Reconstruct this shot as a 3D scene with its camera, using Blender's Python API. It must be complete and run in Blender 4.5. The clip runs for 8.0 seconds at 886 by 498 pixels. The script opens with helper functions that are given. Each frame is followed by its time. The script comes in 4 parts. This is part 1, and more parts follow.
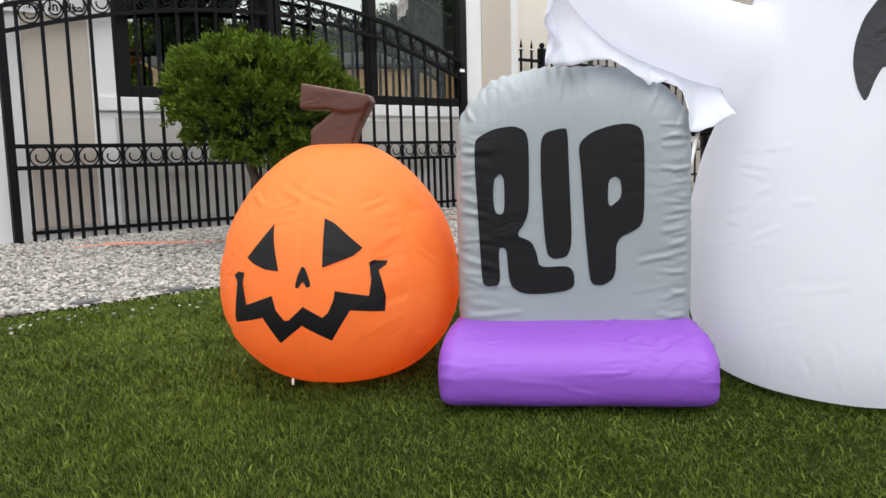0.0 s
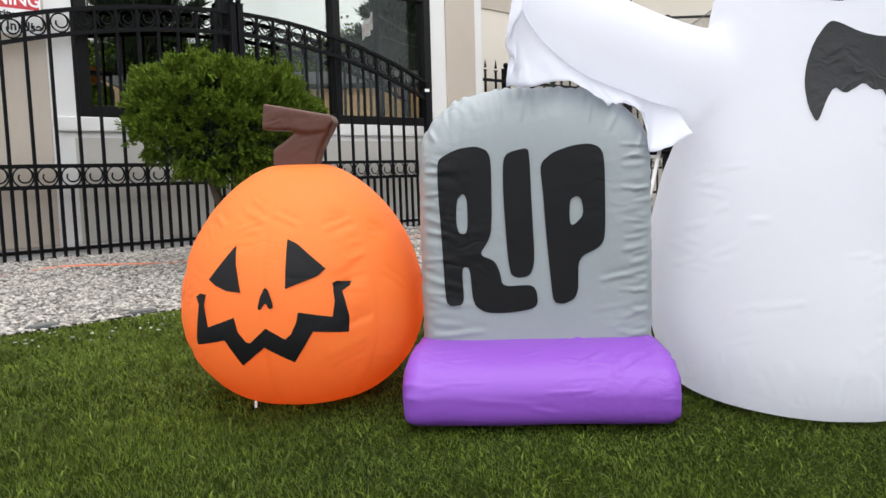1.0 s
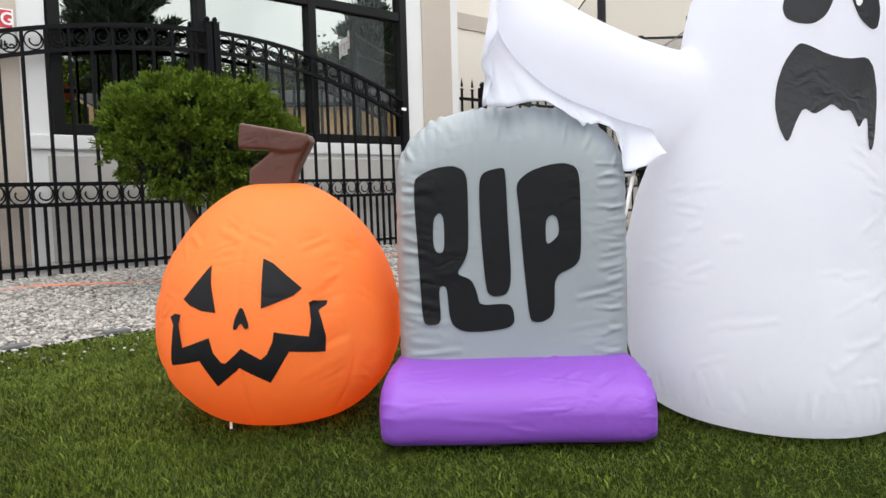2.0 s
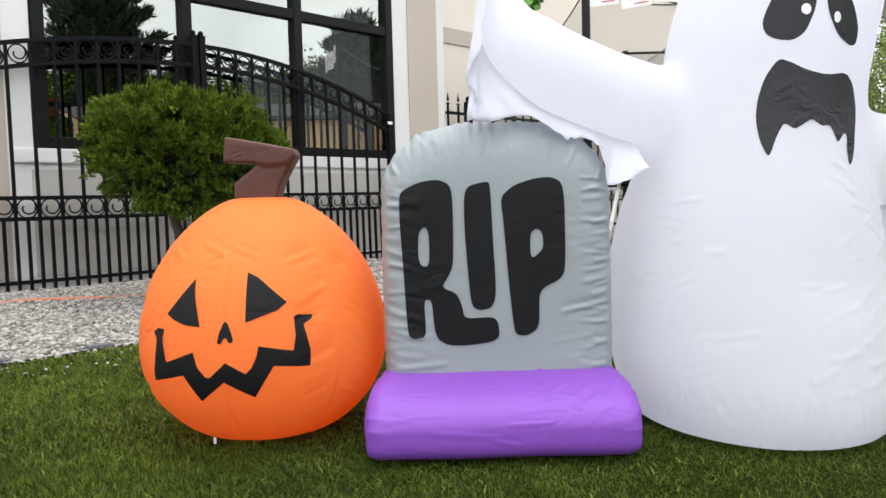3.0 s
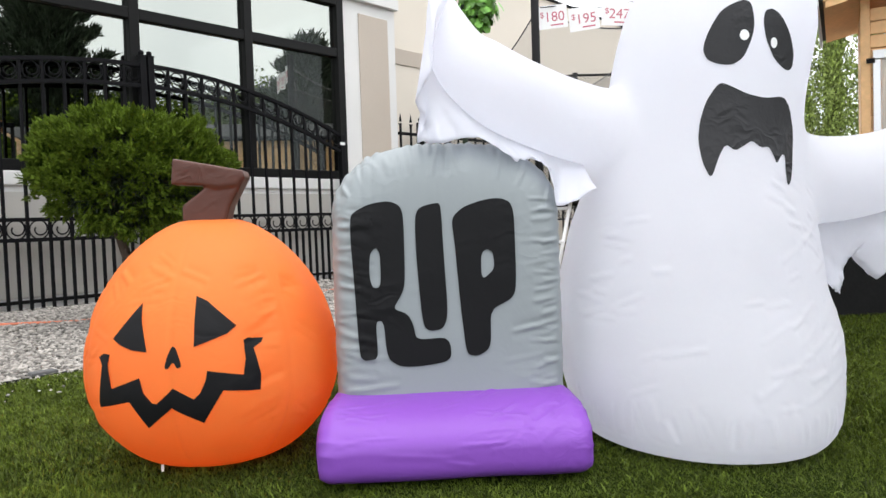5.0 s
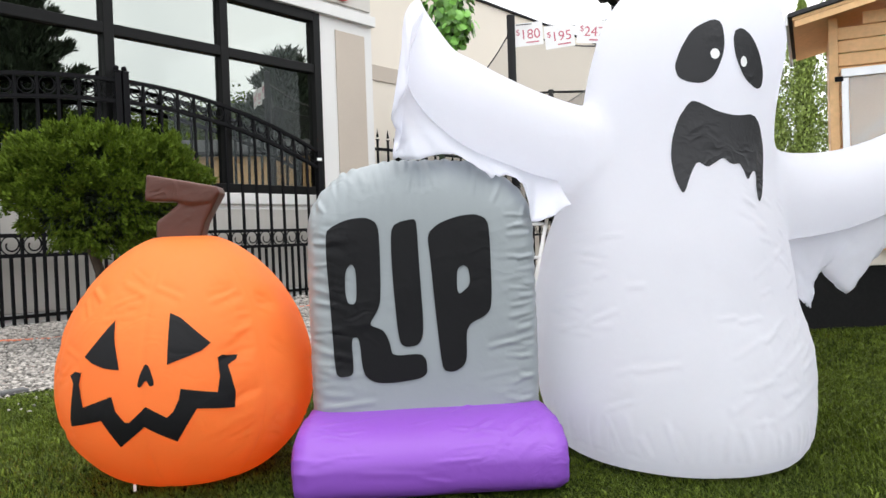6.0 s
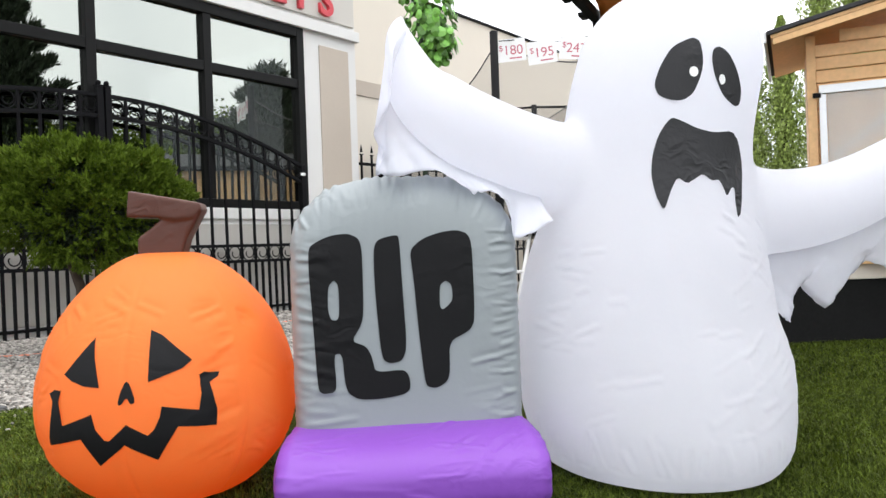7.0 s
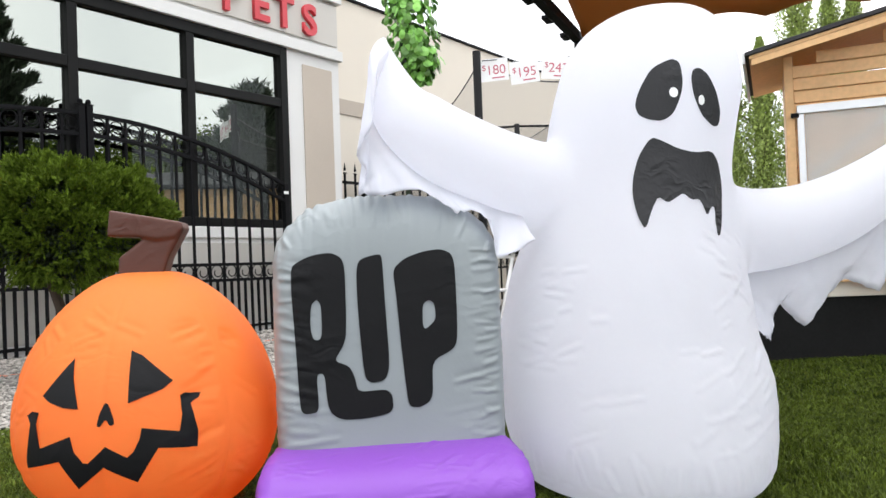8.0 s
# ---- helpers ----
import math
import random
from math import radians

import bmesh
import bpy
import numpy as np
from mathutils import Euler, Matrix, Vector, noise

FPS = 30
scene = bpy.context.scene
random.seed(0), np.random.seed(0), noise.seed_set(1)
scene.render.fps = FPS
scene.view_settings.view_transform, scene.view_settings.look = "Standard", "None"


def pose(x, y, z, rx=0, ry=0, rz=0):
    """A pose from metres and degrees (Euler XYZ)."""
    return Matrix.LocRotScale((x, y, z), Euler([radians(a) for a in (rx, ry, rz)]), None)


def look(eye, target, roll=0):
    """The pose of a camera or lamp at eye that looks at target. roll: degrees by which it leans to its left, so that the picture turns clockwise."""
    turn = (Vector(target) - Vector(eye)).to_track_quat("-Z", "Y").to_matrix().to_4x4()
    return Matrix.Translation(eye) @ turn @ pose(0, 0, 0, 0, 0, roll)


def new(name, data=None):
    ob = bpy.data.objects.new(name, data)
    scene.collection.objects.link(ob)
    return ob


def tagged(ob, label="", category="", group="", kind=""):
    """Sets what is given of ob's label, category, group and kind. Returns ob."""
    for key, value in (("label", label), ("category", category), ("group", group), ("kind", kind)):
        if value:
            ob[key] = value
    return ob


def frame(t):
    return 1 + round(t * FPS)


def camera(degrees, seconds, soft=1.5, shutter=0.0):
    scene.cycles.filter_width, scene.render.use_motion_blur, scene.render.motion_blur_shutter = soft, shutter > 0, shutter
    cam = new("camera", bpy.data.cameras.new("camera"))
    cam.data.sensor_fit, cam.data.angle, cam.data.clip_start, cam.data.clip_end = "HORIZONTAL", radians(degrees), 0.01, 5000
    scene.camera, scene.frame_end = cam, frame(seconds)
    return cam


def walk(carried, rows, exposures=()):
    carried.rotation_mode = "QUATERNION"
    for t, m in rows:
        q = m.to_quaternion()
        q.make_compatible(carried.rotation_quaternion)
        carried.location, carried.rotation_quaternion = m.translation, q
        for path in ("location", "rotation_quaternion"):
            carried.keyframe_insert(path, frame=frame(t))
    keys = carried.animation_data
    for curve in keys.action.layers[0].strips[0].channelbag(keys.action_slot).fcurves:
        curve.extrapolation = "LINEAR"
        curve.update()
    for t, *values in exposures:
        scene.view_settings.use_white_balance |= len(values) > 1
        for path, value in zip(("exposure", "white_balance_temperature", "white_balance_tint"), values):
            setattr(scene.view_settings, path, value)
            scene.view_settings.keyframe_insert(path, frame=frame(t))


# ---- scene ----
cam = camera(58.0, 8.0)
PATH = [
    (0, (-0.008, 0.056, 0.541), (1.332, 1.521, 0.303), -1.3),
    (0.5, (-0.005, 0.053, 0.543), (1.367, 1.492, 0.33), -1.4),
    (1, (-0.004, 0.049, 0.544), (1.4, 1.46, 0.35), -1.5),
    (1.5, (-0.004, 0.049, 0.546), (1.424, 1.439, 0.375), -1.5),
    (3, (-0.005, 0.042, 0.547), (1.467, 1.39, 0.429), -1.5),
    (3.5, (-0.005, 0.042, 0.548), (1.474, 1.384, 0.444), -1.5),
    (4, (-0.003, 0.039, 0.548), (1.494, 1.361, 0.451), -1.7),
    (4.5, (-0.005, 0.036, 0.549), (1.523, 1.324, 0.46), -1.8),
    (6, (-0.005, 0.028, 0.551), (1.581, 1.246, 0.516), -1.9),
    (6.5, (-0.006, 0.025, 0.553), (1.6, 1.217, 0.532), -2.0),
    (7, (-0.007, 0.022, 0.555), (1.604, 1.208, 0.554), -2.0),
    (7.5, (-0.006, 0.02, 0.557), (1.619, 1.185, 0.579), -2.1),
    (8, (-0.008, 0.019, 0.557), (1.627, 1.17, 0.6), -2.1),
]
walk(cam, [(t, look(eye, target, roll)) for t, eye, target, roll in PATH])


# ---- world and sun ----
world = bpy.data.worlds.new("overcast_sky")
scene.world = world
world.use_nodes = True
wt = world.node_tree
wt.nodes.clear()
w_out = wt.nodes.new("ShaderNodeOutputWorld")
w_bg = wt.nodes.new("ShaderNodeBackground")
w_sky = wt.nodes.new("ShaderNodeTexSky")
w_sky.sky_type, w_sky.sun_disc = "NISHITA", False
w_sky.sun_elevation, w_sky.sun_rotation = radians(80), radians(200)
w_coord = wt.nodes.new("ShaderNodeTexCoord")
w_noise = wt.nodes.new("ShaderNodeTexNoise")
w_noise.inputs["Scale"].default_value, w_noise.inputs["Detail"].default_value = 2.2, 7.0
w_ramp = wt.nodes.new("ShaderNodeValToRGB")
w_ramp.color_ramp.elements[0].position, w_ramp.color_ramp.elements[0].color = 0.32, (7.4, 7.7, 8.2, 1)
w_ramp.color_ramp.elements[1].position, w_ramp.color_ramp.elements[1].color = 0.68, (11.5, 11.6, 11.7, 1)
w_mix = wt.nodes.new("ShaderNodeMix")
w_mix.data_type = "RGBA"
w_mix.inputs["Factor"].default_value = 0.9
wt.links.new(w_coord.outputs["Generated"], w_noise.inputs["Vector"])
wt.links.new(w_noise.outputs["Fac"], w_ramp.inputs["Fac"])
wt.links.new(w_sky.outputs["Color"], w_mix.inputs["A"])
wt.links.new(w_ramp.outputs["Color"], w_mix.inputs["B"])
wt.links.new(w_mix.outputs["Result"], w_bg.inputs["Color"])
w_bg.inputs["Strength"].default_value = 0.1
wt.links.new(w_bg.outputs["Background"], w_out.inputs["Surface"])

sun = new("sun", bpy.data.lights.new("sun", "SUN"))
sun.data.energy, sun.data.angle, sun.data.color = 0.7, radians(50), (1.0, 0.96, 0.9)
sun.matrix_world = look((-0.3, -0.9, 9.5), (0, 0, 0))
scene.view_settings.exposure = 1.32


# ---- materials ----
def material(name, color, rough=0.6, metal=0.0, spread=0.12, scale=8.0, fine=60.0, bump=0.15, depth=0.004, **more):
    """A surface whose colour varies at two scales, with fine relief."""
    m = bpy.data.materials.new(name)
    m.use_nodes = True
    t = m.node_tree
    b = t.nodes["Principled BSDF"]
    co = t.nodes.new("ShaderNodeTexCoord")
    big, small = t.nodes.new("ShaderNodeTexNoise"), t.nodes.new("ShaderNodeTexNoise")
    big.inputs["Scale"].default_value, big.inputs["Detail"].default_value = scale, 4
    small.inputs["Scale"].default_value, small.inputs["Detail"].default_value = fine, 3
    for n in (big, small):
        t.links.new(co.outputs["Object"], n.inputs["Vector"])
    add = t.nodes.new("ShaderNodeMath")
    add.operation = "ADD"
    t.links.new(big.outputs["Fac"], add.inputs[0])
    t.links.new(small.outputs["Fac"], add.inputs[1])
    span = t.nodes.new("ShaderNodeMapRange")
    span.inputs["From Min"].default_value, span.inputs["From Max"].default_value = 0.6, 1.4
    span.inputs["To Min"].default_value, span.inputs["To Max"].default_value = 1 - spread, 1 + spread
    t.links.new(add.outputs[0], span.inputs["Value"])
    tint = t.nodes.new("ShaderNodeVectorMath")
    tint.operation = "SCALE"
    tint.inputs[0].default_value = color
    t.links.new(span.outputs["Result"], tint.inputs["Scale"])
    t.links.new(tint.outputs["Vector"], b.inputs["Base Color"])
    b.inputs["Roughness"].default_value, b.inputs["Metallic"].default_value = rough, metal
    if bump:
        bp = t.nodes.new("ShaderNodeBump")
        bp.inputs["Strength"].default_value, bp.inputs["Distance"].default_value = bump, depth
        t.links.new(small.outputs["Fac"], bp.inputs["Height"])
        t.links.new(bp.outputs["Normal"], b.inputs["Normal"])
    for key, value in more.items():
        b.inputs[key].default_value = value
    return m


def random_tint(m, low, high, per_island=False):
    """Vary a material from piece to piece."""
    t = m.node_tree
    b = t.nodes["Principled BSDF"]
    src = b.inputs["Base Color"].links[0].from_socket
    if per_island:
        rnd = t.nodes.new("ShaderNodeNewGeometry").outputs["Random Per Island"]
    else:
        rnd = t.nodes.new("ShaderNodeObjectInfo").outputs["Random"]
    span = t.nodes.new("ShaderNodeMapRange")
    span.inputs["To Min"].default_value, span.inputs["To Max"].default_value = low, high
    t.links.new(rnd, span.inputs["Value"])
    mul = t.nodes.new("ShaderNodeVectorMath")
    mul.operation = "SCALE"
    t.links.new(src, mul.inputs[0])
    t.links.new(span.outputs["Result"], mul.inputs["Scale"])
    t.links.new(mul.outputs["Vector"], b.inputs["Base Color"])
    return m


def fabric(name, color, glow=0.18, rough=0.42, wrinkle=0.35, size=7.0, gloss=0.3):
    """Thin coated nylon: a weave, soft creases, and a little light through the cloth."""
    m = material(name, color, rough, 0, 0.05, 5.0, 900.0, 0.05, 0.0006)
    t = m.node_tree
    b = t.nodes["Principled BSDF"]
    co = t.nodes.new("ShaderNodeTexCoord")
    crease = t.nodes.new("ShaderNodeTexNoise")
    crease.inputs["Scale"].default_value, crease.inputs["Detail"].default_value = size, 5
    crease.inputs["Distortion"].default_value = 0.8
    fold = t.nodes.new("ShaderNodeMath")
    fold.operation = "PINGPONG"
    fold.inputs[1].default_value = 0.5
    b.inputs["Specular IOR Level"].default_value = gloss
    t.links.new(co.outputs["Object"], crease.inputs["Vector"])
    bp = t.nodes.new("ShaderNodeBump")
    bp.inputs["Strength"].default_value, bp.inputs["Distance"].default_value = wrinkle, 0.008
    t.links.new(crease.outputs["Fac"], fold.inputs[0])
    t.links.new(fold.outputs[0], bp.inputs["Height"])
    small = t.nodes.new("ShaderNodeTexNoise")
    small.inputs["Scale"].default_value, small.inputs["Detail"].default_value = size * 3.1, 3
    small.inputs["Distortion"].default_value = 1.5
    t.links.new(co.outputs["Object"], small.inputs["Vector"])
    pinch = t.nodes.new("ShaderNodeMath")
    pinch.operation = "PINGPONG"
    pinch.inputs[1].default_value = 0.5
    t.links.new(small.outputs["Fac"], pinch.inputs[0])
    bp2 = t.nodes.new("ShaderNodeBump")
    bp2.inputs["Strength"].default_value, bp2.inputs["Distance"].default_value = wrinkle, 0.0025
    t.links.new(pinch.outputs[0], bp2.inputs["Height"])
    t.links.new(bp.outputs["Normal"], bp2.inputs["Normal"])
    old = b.inputs["Normal"].links[0].from_node
    # crisp crumples, in patches
    warp = t.nodes.new("ShaderNodeTexNoise")
    warp.inputs["Scale"].default_value, warp.inputs["Detail"].default_value = size * 1.2, 2
    t.links.new(co.outputs["Object"], warp.inputs["Vector"])
    add = t.nodes.new("ShaderNodeVectorMath")
    add.operation = "MULTIPLY_ADD"
    add.inputs[1].default_value = (0.22, 0.22, 0.22)
    t.links.new(warp.outputs["Color"], add.inputs[0])
    t.links.new(co.outputs["Object"], add.inputs[2])
    stretch = t.nodes.new("ShaderNodeMapping")
    stretch.inputs["Rotation"].default_value = (0.5, 0.7, 0.3)
    stretch.inputs["Scale"].default_value = (1.0, 1.0, 2.6)
    t.links.new(add.outputs["Vector"], stretch.inputs["Vector"])
    cells = t.nodes.new("ShaderNodeTexVoronoi")
    cells.inputs["Scale"].default_value = size * 2.0
    t.links.new(stretch.outputs["Vector"], cells.inputs["Vector"])
    patch = t.nodes.new("ShaderNodeTexNoise")
    patch.inputs["Scale"].default_value, patch.inputs["Detail"].default_value = 5.0, 2
    t.links.new(co.outputs["Object"], patch.inputs["Vector"])
    where = t.nodes.new("ShaderNodeMapRange")
    where.inputs["From Min"].default_value, where.inputs["From Max"].default_value = 0.5, 0.66
    t.links.new(patch.outputs["Fac"], where.inputs["Value"])
    tall = t.nodes.new("ShaderNodeMath")
    tall.operation = "MULTIPLY"
    t.links.new(cells.outputs["Distance"], tall.inputs[0])
    t.links.new(where.outputs["Result"], tall.inputs[1])
    bp3 = t.nodes.new("ShaderNodeBump")
    bp3.inputs["Strength"].default_value, bp3.inputs["Distance"].default_value = 1.0, 0.0115 * wrinkle
    t.links.new(tall.outputs[0], bp3.inputs["Height"])
    t.links.new(bp2.outputs["Normal"], bp3.inputs["Normal"])
    t.links.new(bp3.outputs["Normal"], old.inputs["Normal"])
    thin = t.nodes.new("ShaderNodeBsdfTranslucent")
    thin.inputs["Color"].default_value = (*color, 1)
    mix = t.nodes.new("ShaderNodeMixShader")
    mix.inputs["Fac"].default_value = glow
    out = t.nodes["Material Output"]
    t.links.new(b.outputs["BSDF"], mix.inputs[1])
    t.links.new(thin.outputs["BSDF"], mix.inputs[2])
    t.links.new(mix.outputs["Shader"], out.inputs["Surface"])
    return m


ORANGE = fabric("orange_nylon", (1.0, 0.33, 0.082), 0.56, 0.5, 0.13, 9)
BROWN = fabric("brown_nylon", (0.085, 0.032, 0.022), 0.05, 0.4, 0.22, 9)
GREY = fabric("grey_nylon", (0.295, 0.325, 0.338), 0.12, 0.42, 0.16)
PURPLE = fabric("purple_nylon", (0.235, 0.078, 0.455), 0.15, 0.40, 0.16, 8)
WHITE = fabric("white_nylon", (0.88, 0.885, 0.93), 0.66, 0.6, 0.10, 7)
PRINT = fabric("black_print", (0.009, 0.009, 0.010), 0.0, 0.5, 0.2, 7, 0.13)
FACE_PRINT = fabric("charcoal_print", (0.026, 0.026, 0.028), 0.0, 0.5, 0.5, 9, 0.2)
IRON = material("black_iron", (0.005, 0.005, 0.006), 0.55, 0.0, 0.2, 20, 200, 0.1, 0.001, **{"Specular IOR Level": 0.09})
STUCCO_WHITE = material("white_stucco", (0.68, 0.675, 0.66), 0.8, 0, 0.05, 1.5, 140, 0.25, 0.003)
STUCCO_CREAM = material("cream_stucco", (0.70, 0.64, 0.55), 0.85, 0, 0.05, 1.2, 140, 0.25, 0.003)
STUCCO_GREIGE = material("greige_stucco", (0.55, 0.525, 0.485), 0.85, 0, 0.06, 1.4, 140, 0.25, 0.003)
# greige taken a step darker to stand for shade behind gate and shrub
STUCCO_BASE_SHADED = material("base_stucco_shaded", (0.45, 0.43, 0.395), 0.85, 0, 0.08, 1.1, 120, 0.3, 0.003)
STUCCO_TAN = material("tan_stucco", (0.47, 0.41, 0.345), 0.85, 0, 0.06, 1.4, 140, 0.25, 0.003)
FRAME_BLACK = material("black_window_frame", (0.008, 0.008, 0.008), 0.5, 0.0, 0.15, 12, 150, 0.05, 0.001, **{"Specular IOR Level": 0.12})
RED_PAINT = material("red_letters", (0.55, 0.035, 0.05), 0.45, 0, 0.06, 6, 80, 0.05)
PAPER = material("white_paper", (0.8, 0.8, 0.8), 0.7, 0, 0.03, 10, 90, 0.1)
PAPER_INK = material("red_ink", (0.50, 0.13, 0.18), 0.6, 0, 0.05, 10, 90, 0.0)
INK = material("black_ink", (0.02, 0.02, 0.02), 0.6, 0, 0.05, 10, 90, 0.0)
FOAM = material("black_foam", (0.008, 0.008, 0.009), 0.8, 0, 0.2, 10, 120, 0.2, **{"Specular IOR Level": 0.2})
ALU = material("aluminium", (0.62, 0.63, 0.64), 0.35, 0.8, 0.05, 8, 120, 0.05)
CORD = material("orange_cord", (0.58, 0.17, 0.09), 0.6, 0, 0.12, 10, 100, 0.05)
CEDAR = material("orange_cedar", (0.80, 0.49, 0.23), 0.5, 0, 0.14, 3, 40, 0.2, 0.003)
SKIRT = material("black_skirt", (0.012, 0.012, 0.012), 0.8, 0, 0.2, 4, 60, 0.3, **{"Specular IOR Level": 0.1})
ROOFING = material("dark_shingle", (0.03, 0.03, 0.032), 0.8, 0, 0.3, 6, 70, 0.4, 0.006)
CANVAS = fabric("brown_canvas", (0.40, 0.185, 0.06), 0.4, 0.7, 0.3, 5)
BARK = material("bark", (0.055, 0.038, 0.027), 0.9, 0, 0.3, 12, 60, 0.6, 0.01)
SOIL = material("turf_backing", (0.014, 0.021, 0.005), 1.0, 0, 0.35, 3, 90, 0.5, 0.01, **{"Specular IOR Level": 0.0})
GRAVEL_BED = material("gravel_bed", (0.30, 0.28, 0.255), 0.9, 0, 0.3, 4, 55, 0.9, 0.02)
STONE = random_tint(material("gravel_stone", (0.295, 0.275, 0.25), 0.85, 0, 0.15, 20, 120, 0.2), 0.35, 1.5, True)
GRASS = random_tint(material("grass_blade", (0.067, 0.093, 0.0098), 0.55, 0, 0.5, 1.3, 14, 0.0, **{"Specular IOR Level": 0.15}), 0.35, 1.75, True)
CEDAR_LEAF = random_tint(material("cedar_spray", (0.088, 0.134, 0.012), 0.7, 0, 0.35, 4, 30, 0.0, **{"Specular IOR Level": 0.1}), 0.6, 1.35, True)
FIR_LEAF = random_tint(material("fir_needles", (0.034, 0.052, 0.026), 0.7, 0, 0.2, 1, 9, 0.0), 0.5, 1.5, True)
# dark green; on the shrub's inner growth it carries the shade
DARK_GREEN = random_tint(material("dark_green", (0.016, 0.030, 0.012), 0.7, 0, 0.2, 1, 9, 0.0), 0.5, 1.4, True)
POPLAR_LEAF = random_tint(material("poplar_leaf", (0.25, 0.32, 0.075), 0.55, 0, 0.2, 1, 9, 0.0), 0.5, 1.6, True)
IVY_LEAF = random_tint(material("ivy_leaf", (0.16, 0.38, 0.06), 0.4, 0, 0.15, 9, 60, 0.0), 0.35, 1.5, True)
ASPHALT = material("asphalt", (0.10, 0.10, 0.10), 0.9, 0, 0.2, 0.6, 40, 0.4, 0.01)
DARK_ROOM = material("dark_tone_interior", (0.05, 0.045, 0.04), 0.9, 0, 0.2, 2, 20, 0.0)


def glass_coated():
    m = bpy.data.materials.new("coated_glass")
    m.use_nodes = True
    t = m.node_tree
    t.nodes.clear()
    out, mix = t.nodes.new("ShaderNodeOutputMaterial"), t.nodes.new("ShaderNodeMixShader")
    gloss, clear = t.nodes.new("ShaderNodeBsdfGlossy"), t.nodes.new("ShaderNodeBsdfTransparent")
    gloss.inputs["Roughness"].default_value, gloss.inputs["Color"].default_value = 0.0, (0.66, 0.69, 0.635, 1)
    clear.inputs["Color"].default_value = (0.25, 0.26, 0.26, 1)
    mix.inputs["Fac"].default_value = 0.48
    t.links.new(clear.outputs[0], mix.inputs[1])
    t.links.new(gloss.outputs[0], mix.inputs[2])
    t.links.new(mix.outputs[0], out.inputs["Surface"])
    return m


def veil(name, color, cover, rough=0.6):
    """A net or a hazy sheet: partly see-through."""
    m = material(name, color, rough, 0, 0.08, 6, 200, 0.05)
    t = m.node_tree
    clear, mix = t.nodes.new("ShaderNodeBsdfTransparent"), t.nodes.new("ShaderNodeMixShader")
    mix.inputs["Fac"].default_value = cover
    t.links.new(clear.outputs[0], mix.inputs[1])
    t.links.new(t.nodes["Principled BSDF"].outputs["BSDF"], mix.inputs[2])
    t.links.new(mix.outputs[0], t.nodes["Material Output"].inputs["Surface"])
    return m


GLASS = glass_coated()
NET = veil("grey_net", (0.04, 0.038, 0.035), 0.22)
HEM = material("grey_webbing", (0.10, 0.098, 0.095), 0.7, 0, 0.1, 8, 90, 0.1)
POLY = veil("hazy_panel", (0.82, 0.82, 0.80), 0.36, 0.18)


# ---- building blocks ----
def mesh_of(name, verts, faces, mat, smooth=False):
    me = bpy.data.meshes.new(name)
    me.from_pydata([tuple(map(float, v)) for v in verts], [], [tuple(map(int, f)) for f in faces])
    me.materials.append(mat)
    if smooth:
        me.polygons.foreach_set("use_smooth", [True] * len(me.polygons))
    me.update()
    return me


def part(name, src, mat, parent, label=""):
    """Link a bmesh or a mesh as ONE mesh object under a thing or a part."""
    if isinstance(src, bmesh.types.BMesh):
        me = bpy.data.meshes.new(name)
        src.to_mesh(me)
        src.free()
        me.materials.append(mat)
    else:
        me = src
    ob = new(name, me)
    ob.parent = parent
    if label:
        ob["label"] = label
    return ob


def thing(name, label, category, m=None, group="", kind=""):
    ob = new(name)
    ob.empty_display_size = 0.1
    if m is not None:
        ob.matrix_world = m
    return tagged(ob, label, category, group, kind)


def add_box(bm, x0, x1, y0, y1, z0, z1, bevel=0.0):
    r = bmesh.ops.create_cube(bm, size=1)
    for v in r["verts"]:
        v.co = (x0 + (v.co.x + .5) * (x1 - x0), y0 + (v.co.y + .5) * (y1 - y0), z0 + (v.co.z + .5) * (z1 - z0))
    if bevel:
        es = list({e for v in r["verts"] for e in v.link_edges})
        bmesh.ops.bevel(bm, geom=es, offset=bevel, segments=2, profile=0.5, affect="EDGES")


def box(x0, x1, y0, y1, z0, z1, bevel=0.0):
    bm = bmesh.new()
    add_box(bm, x0, x1, y0, y1, z0, z1, bevel)
    return bm


def setting(name, bm, mat, label, category):
    return tagged(part(name, bm, mat, None), label, category, kind="structure")


def tube(points, radii, n=12, close=True):
    """Vertices and faces of a tube along points, round in section."""
    pts = [Vector(p) for p in points]
    vs, fs = [], []
    side = None
    for i, p in enumerate(pts):
        d = (pts[min(i + 1, len(pts) - 1)] - pts[max(i - 1, 0)]).normalized()
        if side is None:
            side = d.orthogonal().normalized()
        side = (side - d * side.dot(d)).normalized()
        up = d.cross(side)
        r = radii[i] if hasattr(radii, "__len__") else radii
        for k in range(n):
            a = 2 * math.pi * k / n
            vs.append(p + (side * math.cos(a) + up * math.sin(a)) * r)
    for i in range(len(pts) - 1):
        for k in range(n):
            k2 = (k + 1) % n
            fs.append((i * n + k, i * n + k2, (i + 1) * n + k2, (i + 1) * n + k))
    if close:
        fs.append(tuple(range(n))[::-1])
        fs.append(tuple((len(pts) - 1) * n + k for k in range(n)))
    return vs, fs


